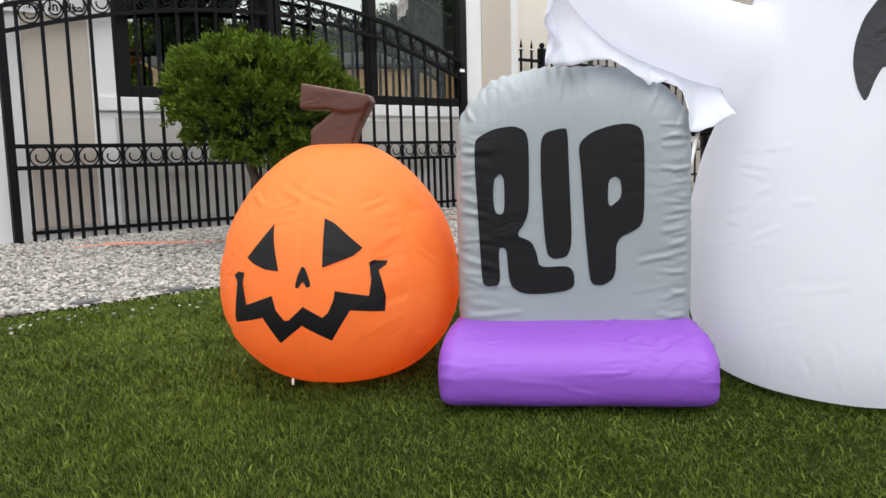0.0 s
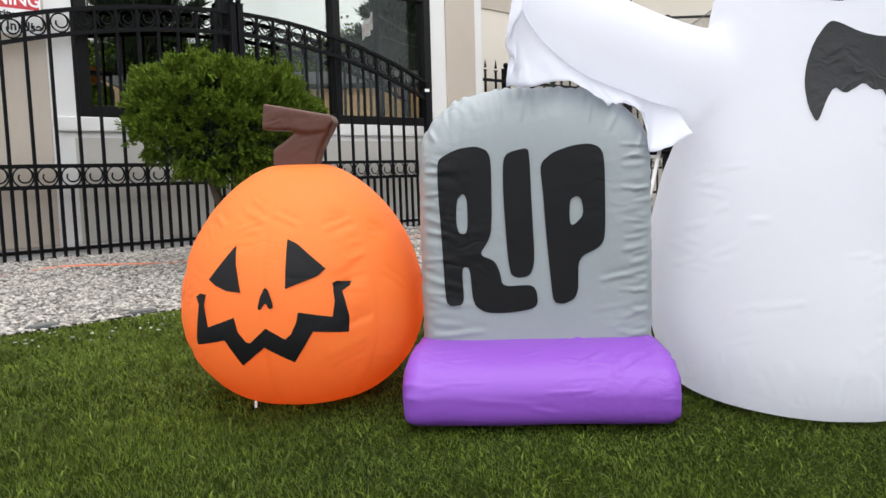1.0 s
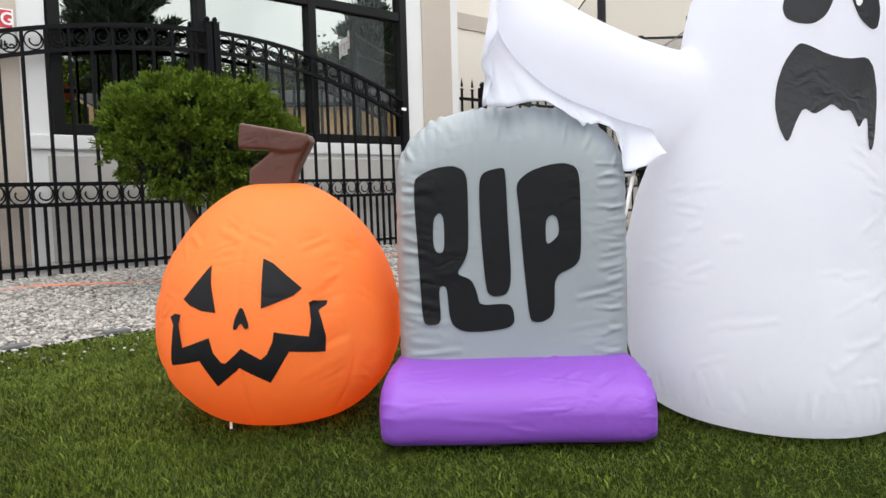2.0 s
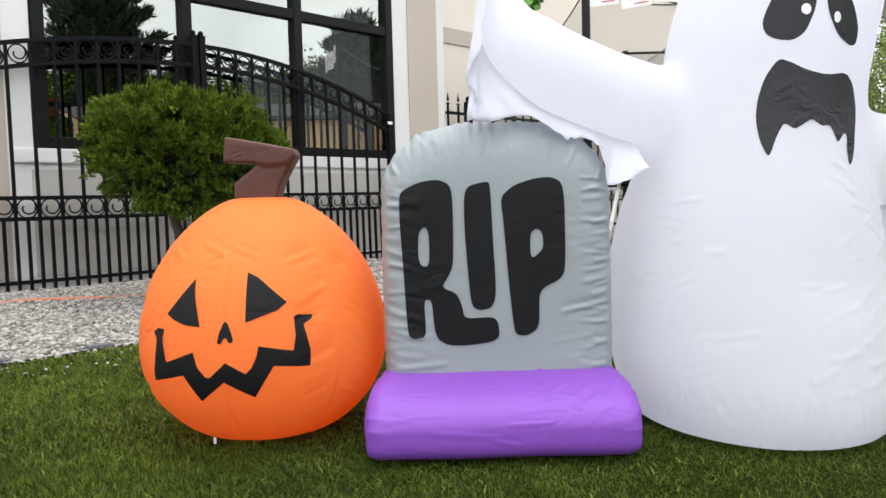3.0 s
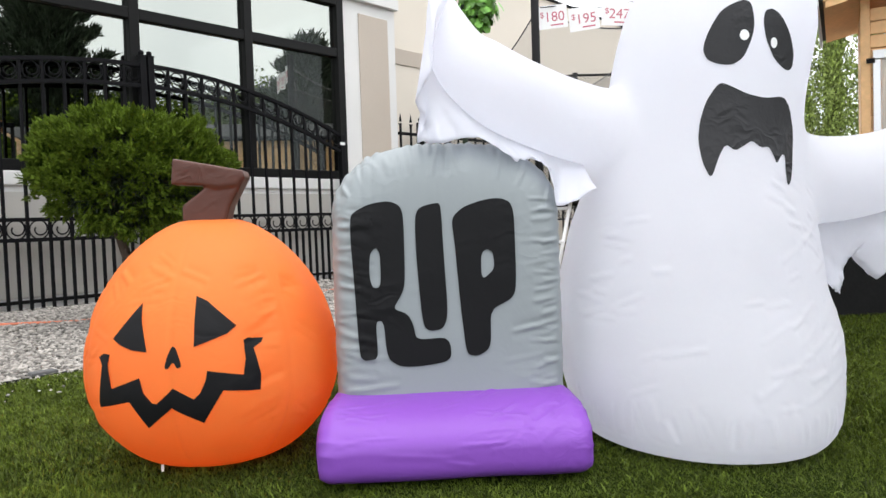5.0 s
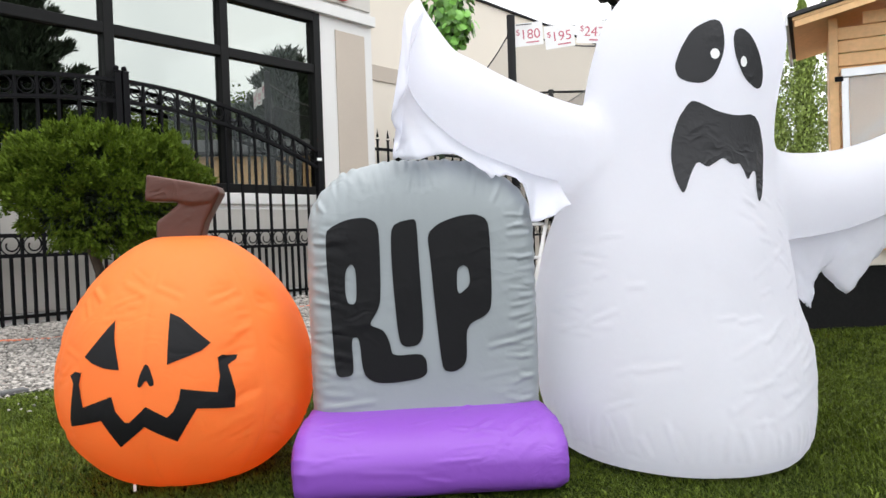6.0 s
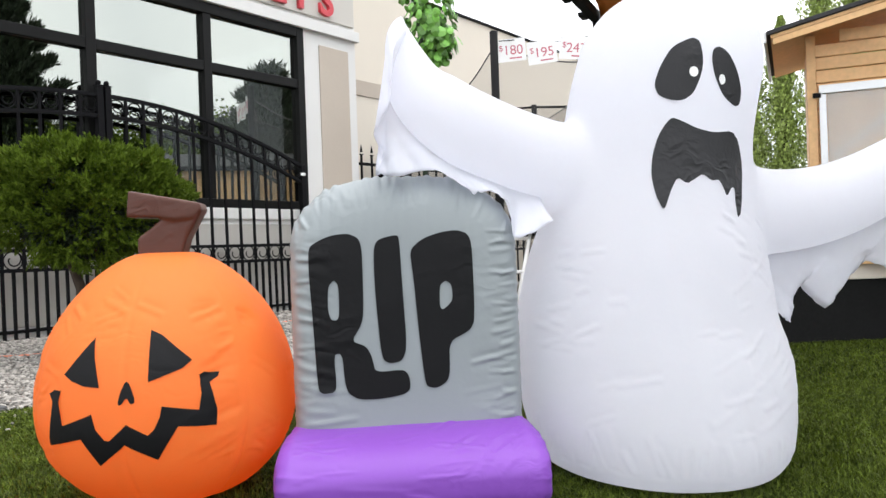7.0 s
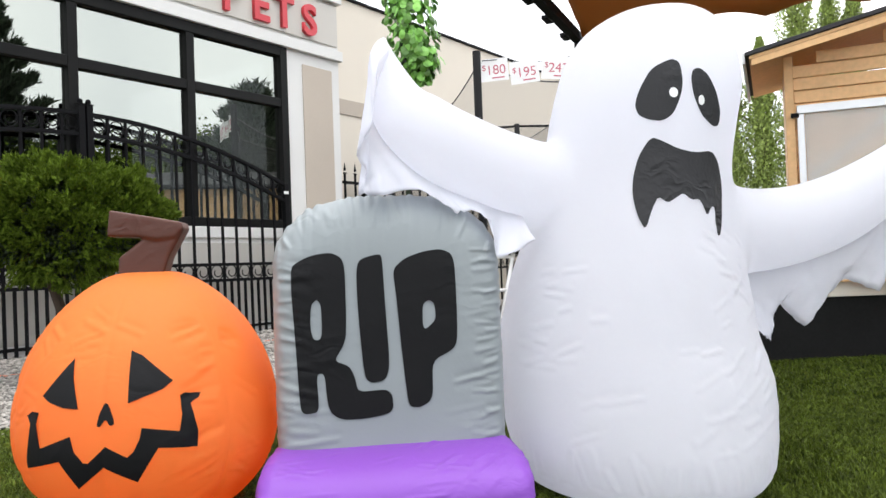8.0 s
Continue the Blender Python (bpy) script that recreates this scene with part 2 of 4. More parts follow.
def spline(ctrl, n):
    """n points on a smooth curve through the control rows."""
    c = np.array(ctrl, float)
    p = np.vstack([2 * c[0] - c[1], c, 2 * c[-1] - c[-2]])
    out = []
    for s in np.linspace(0, len(c) - 1.0001, n):
        i, f = int(s), s - int(s)
        a, b, d, e = p[i], p[i + 1], p[i + 2], p[i + 3]
        out.append(0.5 * (2 * b + (d - a) * f + (2 * a - 5 * b + 4 * d - e) * f * f + (3 * b - a - 3 * d + e) * f ** 3))
    return np.array(out)


def grid_faces(rows, cols, wrap=False):
    fs = []
    for i in range(rows - 1):
        for k in range(cols - (0 if wrap else 1)):
            k2 = (k + 1) % cols
            fs.append((i * cols + k, i * cols + k2, (i + 1) * cols + k2, (i + 1) * cols + k))
    return fs


def wave(x, y, z, s):
    return noise.noise(Vector((x * s, y * s, z * s)))


def fold_heights(at, folds):
    """How far sharp straight folds (start, end, half width, height) lift the cloth at each of these places."""
    lift = np.zeros(len(at))
    for a, b, w, h in folds:
        a, b = np.asarray(a, float), np.asarray(b, float)
        run = b - a
        s = ((at - a) @ run) / (run @ run)
        near = np.nonzero((s > 0) & (s < 1))[0]
        gap = np.linalg.norm(at[near] - (a + s[near, None] * run), axis=1) / w
        fade = np.sqrt(4 * s[near] * (1 - s[near]))
        lift[near] += h * fade * (np.exp(-gap ** 2) - 0.55 * np.exp(-(gap / 2.6) ** 2))
    return lift


# the three inflatables stand in one line: right, away, up from the middle of the plinth's foot
LINE = Matrix(((0.6747, 0.7381, 0, 1.3047), (-0.7381, 0.6747, 0, 1.0875), (0, 0, 1, 0), (0, 0, 0, 1)))


def placed(x, y, z=0.0):
    return LINE @ Matrix.Translation((x, y, z))


# ---- ground ----
def ground_sheet():
    bm = bmesh.new()
    bmesh.ops.create_grid(bm, x_segments=8, y_segments=8, size=300)
    for v in bm.verts:
        v.co.z = -0.06
    setting("ground", bm, ASPHALT, "grey asphalt forecourt reaching to the horizon", "ground")


def sheet(x0, x1, y0, y1, height, step):
    xs, ys = np.arange(x0, x1 + step / 2, step), np.arange(y0, y1 + step / 2, step)
    vs = [(x, y, height(x, y)) for y in ys for x in xs]
    return vs, grid_faces(len(ys), len(xs))


TURF_EDGE = 3.16


def gravel_height(x, y):
    return 0.06 * min(1, max(0, (y - TURF_EDGE) / 2.1)) + 0.006 * wave(x, y, 0, 3) - 0.004


def turf_height(x, y):
    return 0.006 * wave(x, y, 3.3, 1.7) - 0.008


ground_sheet()
vs, fs = sheet(-6, 12, -4, TURF_EDGE, turf_height, 0.12)
turf = tagged(part("turf", mesh_of("turf", vs, fs, SOIL, True), None, None), "green artificial turf lawn with short curled blades", "lawn", kind="structure")
vs, fs = sheet(-6, 14, TURF_EDGE, 6.0, gravel_height, 0.1)
gravel = tagged(part("gravel_strip", mesh_of("gravel_strip", vs, fs, GRAVEL_BED, True), None, None), "pale grey crushed gravel strip along the shop wall", "gravel", kind="structure")


# ---- shop building ----
FACE = 5.4


def shop():
    b = thing("shop_building", "cream and tan stucco shop with large dark windows", "building", pose(0, FACE, 0), kind="structure")
    for x0, x1, y0, y1, z0, z1 in ((-8, 2.03, 0, 0.3, -0.05, 4.4), (5.22, 5.93, 0, 0.3, -0.05, 4.4), (2.03, 5.22, 0, 0.3, -0.05, 0.86), (2.03, 5.22, 0, 0.3, 2.57, 4.4), (5.63, 5.93, 0.3, 0.62, -0.05, 4.4)):
        part("wall", box(x0, x1, y0, y1, z0, z1), STUCCO_WHITE, b, "off-white stucco front wall")
    bm = bmesh.new()
    add_box(bm, 5.93, 15, 0.5, 0.8, -0.05, 3.55)
    part("wing_wall", bm, STUCCO_CREAM, b, "cream stucco wing wall")
    part("coping", box(5.9, 15, 0.47, 0.83, 3.55, 3.58, 0.005), IRON, b, "dark metal coping")
    part("band", box(6.45, 7.9, 0.485, 0.5, 2.26, 2.43, 0.004), STUCCO_TAN, b, "tan raised band")
    for x0, x1, z0, z1 in ((1.47, 1.86, 0.13, 2.5), (5.42, 5.82, 0.3, 2.52), (0.2, 1.2, 0.13, 2.5)):
        part("panel", box(x0, x1, -0.012, -0.0005, z0, z1, 0.004), STUCCO_TAN, b, "tan inset stucco panel")
    part("base_course", box(2.0, 5.22, -0.008, -0.0005, 0.13, 0.82, 0.004), STUCCO_BASE_SHADED, b, "greige stucco base course, darkened for the shrub's shade")
    # black strip stands in for the dark of the wall's low groove
    part("groove_line", box(1.44, 5.22, -0.02, -0.0005, 0.095, 0.118, 0.002), FRAME_BLACK, b, "thin black strip for the dark groove at the wall base")
    part("lintel", box(-8, 5.95, -0.05, -0.001, 2.63, 2.73, 0.006), STUCCO_WHITE, b, "white moulded lintel band")
    part("sign_panel", box(2.0, 5.9, -0.03, -0.001, 2.77, 3.17, 0.006), STUCCO_GREIGE, b, "beige recessed sign panel")
    part("cornice", box(-8, 5.95, -0.06, -0.001, 3.2, 3.3, 0.006), STUCCO_WHITE, b)
    for z0, z1 in ((0.86, 0.955),):
        part("sill", box(1.885, 5.3, -0.03, 0.1, z0, z1, 0.01), STUCCO_WHITE, b, "white precast sill band")
    part("roof", box(-8, 5.93, 0.3, 9, 4.2, 4.3), STUCCO_WHITE, b)
    # plain room surfaces, coloured near black to stand for the dimness inside
    part("room", box(1.0, 5.6, 3.0, 3.1, 0, 4.2), DARK_ROOM, b, "plain back wall coloured dark for the dim shop interior")
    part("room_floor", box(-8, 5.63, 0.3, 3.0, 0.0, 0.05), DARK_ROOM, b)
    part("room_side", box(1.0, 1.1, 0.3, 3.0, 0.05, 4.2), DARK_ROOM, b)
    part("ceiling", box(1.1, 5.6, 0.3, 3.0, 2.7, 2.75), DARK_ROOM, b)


def window():
    w = thing("window_1", "black metal framed shop window with six mirrored dark panes", "window", pose(0, FACE, 0), kind="structure")
    bm = bmesh.new()
    add_box(bm, 2.04, 2.12, -0.02, 0.1, 0.957, 2.63, 0.006)
    add_box(bm, 5.13, 5.215, -0.02, 0.1, 0.957, 2.63, 0.006)
    add_box(bm, 2.12, 5.13, -0.02, 0.1, 0.957, 1.03, 0.006)
    add_box(bm, 2.12, 5.13, -0.02, 0.1, 2.54, 2.63, 0.006)
    part("window_frame", bm, FRAME_BLACK, w)
    for x in (3.13, 4.14):
        part("mullion", box(x - 0.04, x + 0.04, -0.015, 0.09, 1.03, 2.54, 0.005), FRAME_BLACK, w)
    edges = ((2.12, 3.09), (3.17, 4.10), (4.18, 5.13))
    for x0, x1 in edges:
        part("transom", box(x0, x1, -0.012, 0.09, 2.07, 2.15, 0.005), FRAME_BLACK, w)
        for z0, z1 in ((1.03, 2.07), (2.15, 2.54)):
            p = part("pane", box(x0, x1, 0.03, 0.036, z0, z1), GLASS, w)
            p.visible_shadow = False


shop()
window()


# ---- inflatable pumpkin ----
def pumpkin():
    cx, cy = -0.555, 0.288
    t = thing("inflatable_pumpkin", "orange inflatable jack-o-lantern with a brown stem on the lawn", "inflatable pumpkin", placed(cx, cy))
    rows, cols, gores, first = 190, 380, 7, radians(-6)
    prof = spline([(0.02, 0.004), (0.10, 0.0045), (0.158, 0.014), (0.213, 0.050), (0.261, 0.107), (0.287, 0.176), (0.291, 0.245), (0.282, 0.313), (0.259, 0.382), (0.218, 0.451), (0.166, 0.508), (0.110, 0.549), (0.06, 0.568), (0.01, 0.564)], rows)
    vs = []
    for i in range(rows):
        r, z = prof[i]
        low = min(1.0, max(0.0, (0.20 - z) / 0.15))
        flat = r / 0.29
        for k in range(cols):
            ph = 2 * math.pi * k / cols
            near = ((ph - first + math.pi / gores) % (2 * math.pi / gores)) - math.pi / gores
            d = abs(near) * flat
            gore = round((ph - near) * 5)
            q = 1 - (0.010 + 0.060 * low) * math.exp(-d / 0.035) * flat
            q += 0.006 * wave(math.sin(ph), math.cos(ph), z * 3, 1.6) + 0.0012 * wave(math.sin(ph), math.cos(ph), z * 4, 7)
            zz = z * (1 - 0.05 * low * math.exp(-d / 0.05))
            r2 = r + 0.004 * flat
            vs.append((r2 * q * math.sin(ph) + 0.007 * (z - 0.29), -r2 * q * math.cos(ph), max(zz, 0.004)))
    rng = np.random.default_rng(31)

    def skin(angle, z):
        r = np.interp(z, prof[:, 1][6:-8], prof[:, 0][6:-8])
        return np.array((r * math.sin(angle), -r * math.cos(angle), z))

    folds = []
    for seam, count in ((first, 7), (first + 2 * math.pi / gores, 34), (first + 4 * math.pi / gores, 16), (first - 2 * math.pi / gores, 18)):
        for _ in range(count):
            z, side = rng.uniform(0.12, 0.46), rng.choice((-1, 1), p=(0.7, 0.3))
            if seam == first:
                z = rng.uniform(0.40, 0.50)
            a = seam + side * rng.uniform(0.02, 0.12)
            folds.append((skin(a, z), skin(a + side * rng.uniform(0.12, 0.32), z - rng.uniform(-0.03, 0.05)), rng.uniform(0.004, 0.007), rng.uniform(0.004, 0.010)))
    vs = np.array(vs)
    out = vs - np.array((0, 0, 0.28))
    vs = vs + out / np.linalg.norm(out, axis=1, keepdims=True) * fold_heights(vs, folds)[:, None]
    vs[:, 2] = np.maximum(vs[:, 2], 0.004)
    fs = grid_faces(rows, cols, True)
    body = part("body", mesh_of("body", vs, fs, ORANGE, True), None, t, "orange nylon body with puckered seams")
    bm = bmesh.new()
    for outline, half in (([(-0.058, 0.545), (0.040, 0.545), (0.056, 0.60), (0.094, 0.668), (0.085, 0.680), (0.03, 0.672), (-0.022, 0.630), (-0.056, 0.604)], 0.038),
                          ([(-0.074, 0.716), (-0.080, 0.654), (-0.005, 0.650), (0.03, 0.642), (0.075, 0.647), (0.094, 0.668), (0.088, 0.684), (0.02, 0.698)], 0.043)):
        face = bm.faces.new([bm.verts.new((x, -half, z)) for x, z in outline])
        up = bmesh.ops.extrude_face_region(bm, geom=[face])["geom"]
        top = [v for v in up if isinstance(v, bmesh.types.BMVert)]
        bmesh.ops.translate(bm, verts=top, vec=(0, 2 * half, 0))
    bmesh.ops.recalc_face_normals(bm, faces=bm.faces[:])
    bmesh.ops.bevel(bm, geom=[e for e in bm.edges if abs(e.verts[0].co.y - e.verts[1].co.y) < 0.01], offset=0.006, segments=2, profile=0.6, affect="EDGES")
    me = bpy.data.meshes.new("stem")
    bm.to_mesh(me)
    bm.free()
    me.materials.append(BROWN)
    rough = new("rough_stem", me)
    rm = rough.modifiers.new("skin", "REMESH")
    rm.mode, rm.voxel_size, rm.use_smooth_shade = "VOXEL", 0.0035, True
    sm = rough.modifiers.new("soft", "SMOOTH")
    sm.factor, sm.iterations = 0.5, 3
    bpy.context.view_layer.update()
    stem = bpy.data.meshes.new_from_object(rough.evaluated_get(bpy.context.evaluated_depsgraph_get()))
    bpy.data.objects.remove(rough)
    part("tether_loop", box(-0.098, -0.092, -0.150, -0.146, 0.004, 0.020, 0.001), PAPER, t, "white tether loop")
    part("stem", stem, None, t, "brown folded fabric stem")
    return t, body


# ---- inflatable tombstone on its plinth ----
def tombstone():
    t = thing("inflatable_tombstone", "grey inflatable tombstone with black letters on a purple plinth", "inflatable tombstone", placed(0.008, 0.17))
    w, zb, thick = 0.262, 0.10, 0.085
    rows, cols = 170, 170
    vs = []
    for side in (-1, 1):
        for i in range(rows):
            tt = i / (rows - 1)
            for k in range(cols):
                s = -1 + 2 * k / (cols - 1)
                s = math.copysign(1 - (1 - abs(s)) ** 1.5, s)
                e = 1 - (1 - tt) ** 1.6
                top = 0.565 + 0.162 * (1 - abs(s) ** 3.0) ** 0.55 + 0.012 * abs(wave(s * 11, 0, 5, 1)) - 0.003
                z = zb + e * (top - zb)
                ds, dt = w * (1 - abs(s)), (top - z)
                edge = min(ds, dt)
                th = thick * (1 - abs(s) ** 14) ** 0.5 * (1 - e ** 12) ** 0.5
                along = z * 1.0 if ds < dt else s * w
                th += 0.006 * math.exp(-edge / 0.022) * (edge / 0.022) * (0.75 * (1 - abs(wave(along * 36 + edge * 10, side * 3, 4 if ds < dt else 9, 1))) ** 5 - 0.28)
                th += 0.002 * wave(s * w, z, side, 6) - 0.010 * math.exp(-abs(s * w + 0.012 * wave(0, z, 0, 9)) / 0.007) * math.exp(-dt / 0.035)
                pinch = 1 - 0.018 * abs(wave(z * 32, 2, math.copysign(1, s), 1)) * abs(s) ** 6
                vs.append((s * w * pinch, side * th, z))
    n = rows * cols
    # folds run in from the gathered edge seams
    rng = np.random.default_rng(12)
    folds = []
    for side in (-1, 1):
        for z in np.arange(0.13, 0.60, 0.0135):
            z += rng.uniform(-0.006, 0.006)
            x = side * (w - rng.uniform(0.004, 0.02))
            long = rng.uniform(0.03, 0.085) * (1.6 if rng.uniform() < 0.15 else 1)
            folds.append(((x, z), (x - side * long, z + rng.uniform(-0.35, 0.12) * long), rng.uniform(0.0035, 0.007), rng.uniform(-0.3, 1.0) * 0.0068))
    for a in np.linspace(0.25, math.pi - 0.25, 30):
        x, z = w * 0.97 * math.copysign(abs(math.cos(a)) ** 0.6, math.cos(a)), 0.565 + 0.15 * math.sin(a) ** 0.6
        long = rng.uniform(0.03, 0.075)
        folds.append(((x, z), (x * (1 - long * 2.2) + rng.uniform(-0.012, 0.012), z - long), rng.uniform(0.004, 0.008), rng.uniform(-0.4, 1.0) * 0.0075))
    for x in (-0.016, 0.0, 0.014):
        folds.append(((x, 0.722), (x * 2.2, rng.uniform(0.63, 0.66)), 0.006, 0.007 * (1 if x else -1)))
    vs = np.array(vs)
    vs[:n, 1] -= fold_heights(vs[:n][:, (0, 2)], folds)
    fs = grid_faces(rows, cols)
    fs = fs + [tuple(a + n for a in f[::-1]) for f in fs]
    for i in range(rows - 1):
        for k in (0, cols - 1):
            a, b2 = i * cols + k, (i + 1) * cols + k
            fs.append((a, b2, b2 + n, a + n) if k == 0 else (b2, a, a + n, b2 + n))
    for k in range(cols - 1):
        a, b2 = (rows - 1) * cols + k, (rows - 1) * cols + k + 1
        fs.append((a, b2, b2 + n, a + n))
    body = part("slab", mesh_of("slab", vs, fs, GREY, True), None, t, "grey nylon slab with gathered edges")
    bm = bmesh.new()
    bmesh.ops.create_cube(bm, size=2)
    bmesh.ops.subdivide_edges(bm, edges=bm.edges[:], cuts=70, use_grid_fill=True)
    for v in bm.verts:
        x, y, z = v.co
        r = max(abs(y), abs(z), 1e-6)
        n = 1.95 if z > 0 else 4.0
        f = ((abs(y) / r) ** n + (abs(z) / r) ** n) ** (1 / n)
        y, z = y / f, z / f
        x *= 1 - 0.03 * r ** 4
        cap = 1 - 0.17 * max(0, (abs(x) - 0.87) / 0.13) ** 2
        taper = 1 - 0.15 * max(0, 0.5 + 0.5 * y) * max(0, 0.5 + 0.5 * z)
        px, py, pz = 0.293 * x * taper - 0.004, (0.174 * y) * cap - 0.058, 0.074 + (0.088 if z > 0 else 0.074) * z * cap
        if abs(x) > 0.96:
            px += math.copysign(0.012, px) * max(0, 1 - y * y) * max(0, 1 - z * z)
        if z > 0:
            pz += 0.018 * (0.5 + 0.5 * y) * z
        endw = math.exp(-max(0, 0.29 - abs(px)) / 0.05)
        g = 0.005 * endw * (0.4 - abs(wave(py * 2 + px, pz * 2, math.copysign(4, px), 14))) + 0.0015 * wave(px * 0.7, py, pz, 9)
        v.co = (px + g * 0.8 * x, py + g * y * 1.2, max(0.003, pz + g * z))
    folds = []
    for _ in range(16):
        x, y = rng.uniform(0.10, 0.27), rng.uniform(-0.20, 0.06)
        folds.append(((x, y), (x - rng.uniform(0.02, 0.07), y - rng.uniform(0.03, 0.08)), rng.uniform(0.004, 0.006), rng.uniform(0.003, 0.0065)))
    for _ in range(12):
        x, y = rng.uniform(-0.26, 0.12), rng.uniform(-0.19, 0.05)
        folds.append(((x, y), (x + rng.uniform(0.05, 0.14), y + rng.uniform(-0.025, 0.03)), rng.uniform(0.004, 0.006), rng.uniform(0.0015, 0.0035)))
    for _ in range(9):
        x, y = rng.uniform(-0.28, -0.24), rng.uniform(-0.16, 0.08)
        folds.append(((x, y), (x + rng.uniform(0.03, 0.08), y + rng.uniform(-0.03, 0.02)), rng.uniform(0.004, 0.006), rng.uniform(0.001, 0.003)))
    # laid out over the cushion's front and top: along it, and round its girth
    girth = np.array([(v.co.x, (v.co.y + 0.06) * 0.8 + (v.co.z - 0.12) * 0.8) for v in bm.verts])
    for v, h in zip(bm.verts, fold_heights(girth, folds)):
        if abs(v.co.x) < 0.285 and v.co.z > 0.02:
            v.co += Vector((0, -0.6, 0.8)) * h
    for f in bm.faces:
        f.smooth = True
    part("plinth", bm, PURPLE, t, "purple nylon cushion plinth")
    return t, body


# ---- inflatable ghost ----
def ghost():
    t = thing("inflatable_ghost", "white inflatable ghost with raised arms and a wailing face", "inflatable ghost", placed(0.66, 0.33))
    prof = spline([
        (0.10, 0.004, -0.006), (0.268, 0.005, -0.010), (0.296, 0.024, -0.006), (0.317, 0.065, -0.007), (0.333, 0.13, -0.011), (0.345, 0.22, -0.014), (0.343, 0.29, -0.020),
        (0.330, 0.36, -0.028), (0.318, 0.43, -0.026), (0.300, 0.52, -0.02), (0.272, 0.62, -0.010), (0.252, 0.72, 0.006), (0.243, 0.82, 0.022),
        (0.243, 0.92, 0.042), (0.240, 1.0, 0.060), (0.222, 1.08, 0.070), (0.180, 1.152, 0.082), (0.112, 1.20, 0.098), (0.03, 1.218, 0.11)], 110)
    cols = 150
    vs = []
    for r, z, c in prof:
        for k in range(cols):
            a = 2 * math.pi * k / cols
            q = r * (1 + 0.004 * wave(math.sin(a), math.cos(a), z * 2, 2.2))
            q += 0.006 * math.exp(-abs(z - 0.045) / 0.02) * wave(a * 7, 0, 3, 1)
            q += 0.004 * math.exp(-abs(z - 0.45) / 0.25) * wave(a * 2, z * 5, 1, 2)
            vs.append((c + q * math.sin(a), -q * math.cos(a) * (0.97 + (0.31 if math.cos(a) > 0 else 0.1) * math.exp(-(z / 0.20) ** 2)), z))
    fs = grid_faces(len(prof), cols, True)
    fs.append(tuple(range(cols)))
    fs.append(tuple((len(prof) - 1) * cols + k for k in range(cols))[::-1])
    arms = (
        [(-0.06, 0.03, 0.70, 0.17), (-0.17, 0.0, 0.725, 0.135), (-0.27, -0.04, 0.757, 0.112), (-0.395, -0.08, 0.793, 0.108), (-0.515, -0.11, 0.843, 0.107), (-0.604, -0.13, 0.919, 0.088), (-0.634, -0.13, 1.008, 0.050), (-0.645, -0.13, 1.07, 0.028), (-0.637, -0.13, 1.108, 0.006)],
        [(0.10, 0.03, 0.65, 0.17), (0.20, 0.0, 0.635, 0.135), (0.30, -0.02, 0.622, 0.115), (0.43, -0.03, 0.632, 0.104), (0.56, -0.04, 0.672, 0.095), (0.68, -0.05, 0.74, 0.08), (0.79, -0.05, 0.82, 0.06), (0.87, -0.05, 0.90, 0.03), (0.90, -0.05, 0.95, 0.008)])
    hems = (
        ((-0.27, -0.64), -0.45, -0.55,
         [(-0.325, 0.608), (-0.408, 0.570), (-0.415, 0.655), (-0.46, 0.683), (-0.497, 0.680), (-0.579, 0.732), (-0.66, 0.722), (-0.715, 0.724), (-0.69, 0.77), (-0.715, 0.81), (-0.678, 0.88), (-0.66, 1.02)], -0.255),
        ((0.225, 0.84), 0.15, 0.0,
         [(0.275, 0.44), (0.32, 0.352), (0.346, 0.333), (0.37, 0.394), (0.395, 0.427), (0.455, 0.363), (0.523, 0.439), (0.574, 0.482), (0.67, 0.448), (0.69, 0.60), (0.75, 0.56), (0.80, 0.70)], -0.05))
    vs_all = list(vs)
    for ctrl, ((xa, xb), lean_a, lean_b, low, y1) in zip(arms, hems):
        p = spline(ctrl, 46)
        v2, f2 = tube([q[:3] for q in p], [q[3] for q in p], 30)
        fs = fs + [tuple(i + len(vs_all) for i in f) for f in f2]
        vs_all = vs_all + [tuple(v) for v in v2]
        # the hem is sewn along the underside of the sleeve
        d = np.gradient(p[:, :3], axis=0)
        d /= np.linalg.norm(d, axis=1, keepdims=True)
        under = np.stack([d[:, 2], np.zeros(len(p)), -d[:, 0]], 1)
        under *= -np.sign(under[:, 2:3] + 1e-9)
        lean = np.interp(p[:, 0], sorted((xa, xb)), (lean_a, lean_b) if xa < xb else (lean_b, lean_a))
        seam = p[:, :3] + (under * np.cos(lean)[:, None] + np.stack([0 * lean, np.sin(lean), 0 * lean], 1)) * p[:, 3:4] * 0.96
        first = int(np.argmax(np.abs(p[:, 0]) >= abs(xa)))
        seam = seam[first:-4]
        nn, rows = 120, 16
        a = np.linspace(0, 1, nn)
        tp = np.stack([np.interp(a, np.linspace(0, 1, len(seam)), seam[:, j]) for j in range(3)], 1)
        lw = np.array([np.interp(a, np.linspace(0, 1, len(low)), [q[j] for q in low]) for j in (0, 1)]).T
        vs = []
        for i in range(rows):
            f = i / (rows - 1)
            for k in range(nn):
                x, z = tp[k, 0] * (1 - f) + lw[k, 0] * f, tp[k, 2] * (1 - f) + lw[k, 1] * f
                z += 0.010 * f ** 4 * wave(k * 0.31, 3, xa, 1)
                ripple = 0.030 * wave(x * 2, z, 1, 7) + 0.016 * (1 - 2 * abs(wave(x, z * 0.6, 7, 17))) + 0.007 * (1 - 2 * abs(wave(x * 0.7, z, 4, 38)))
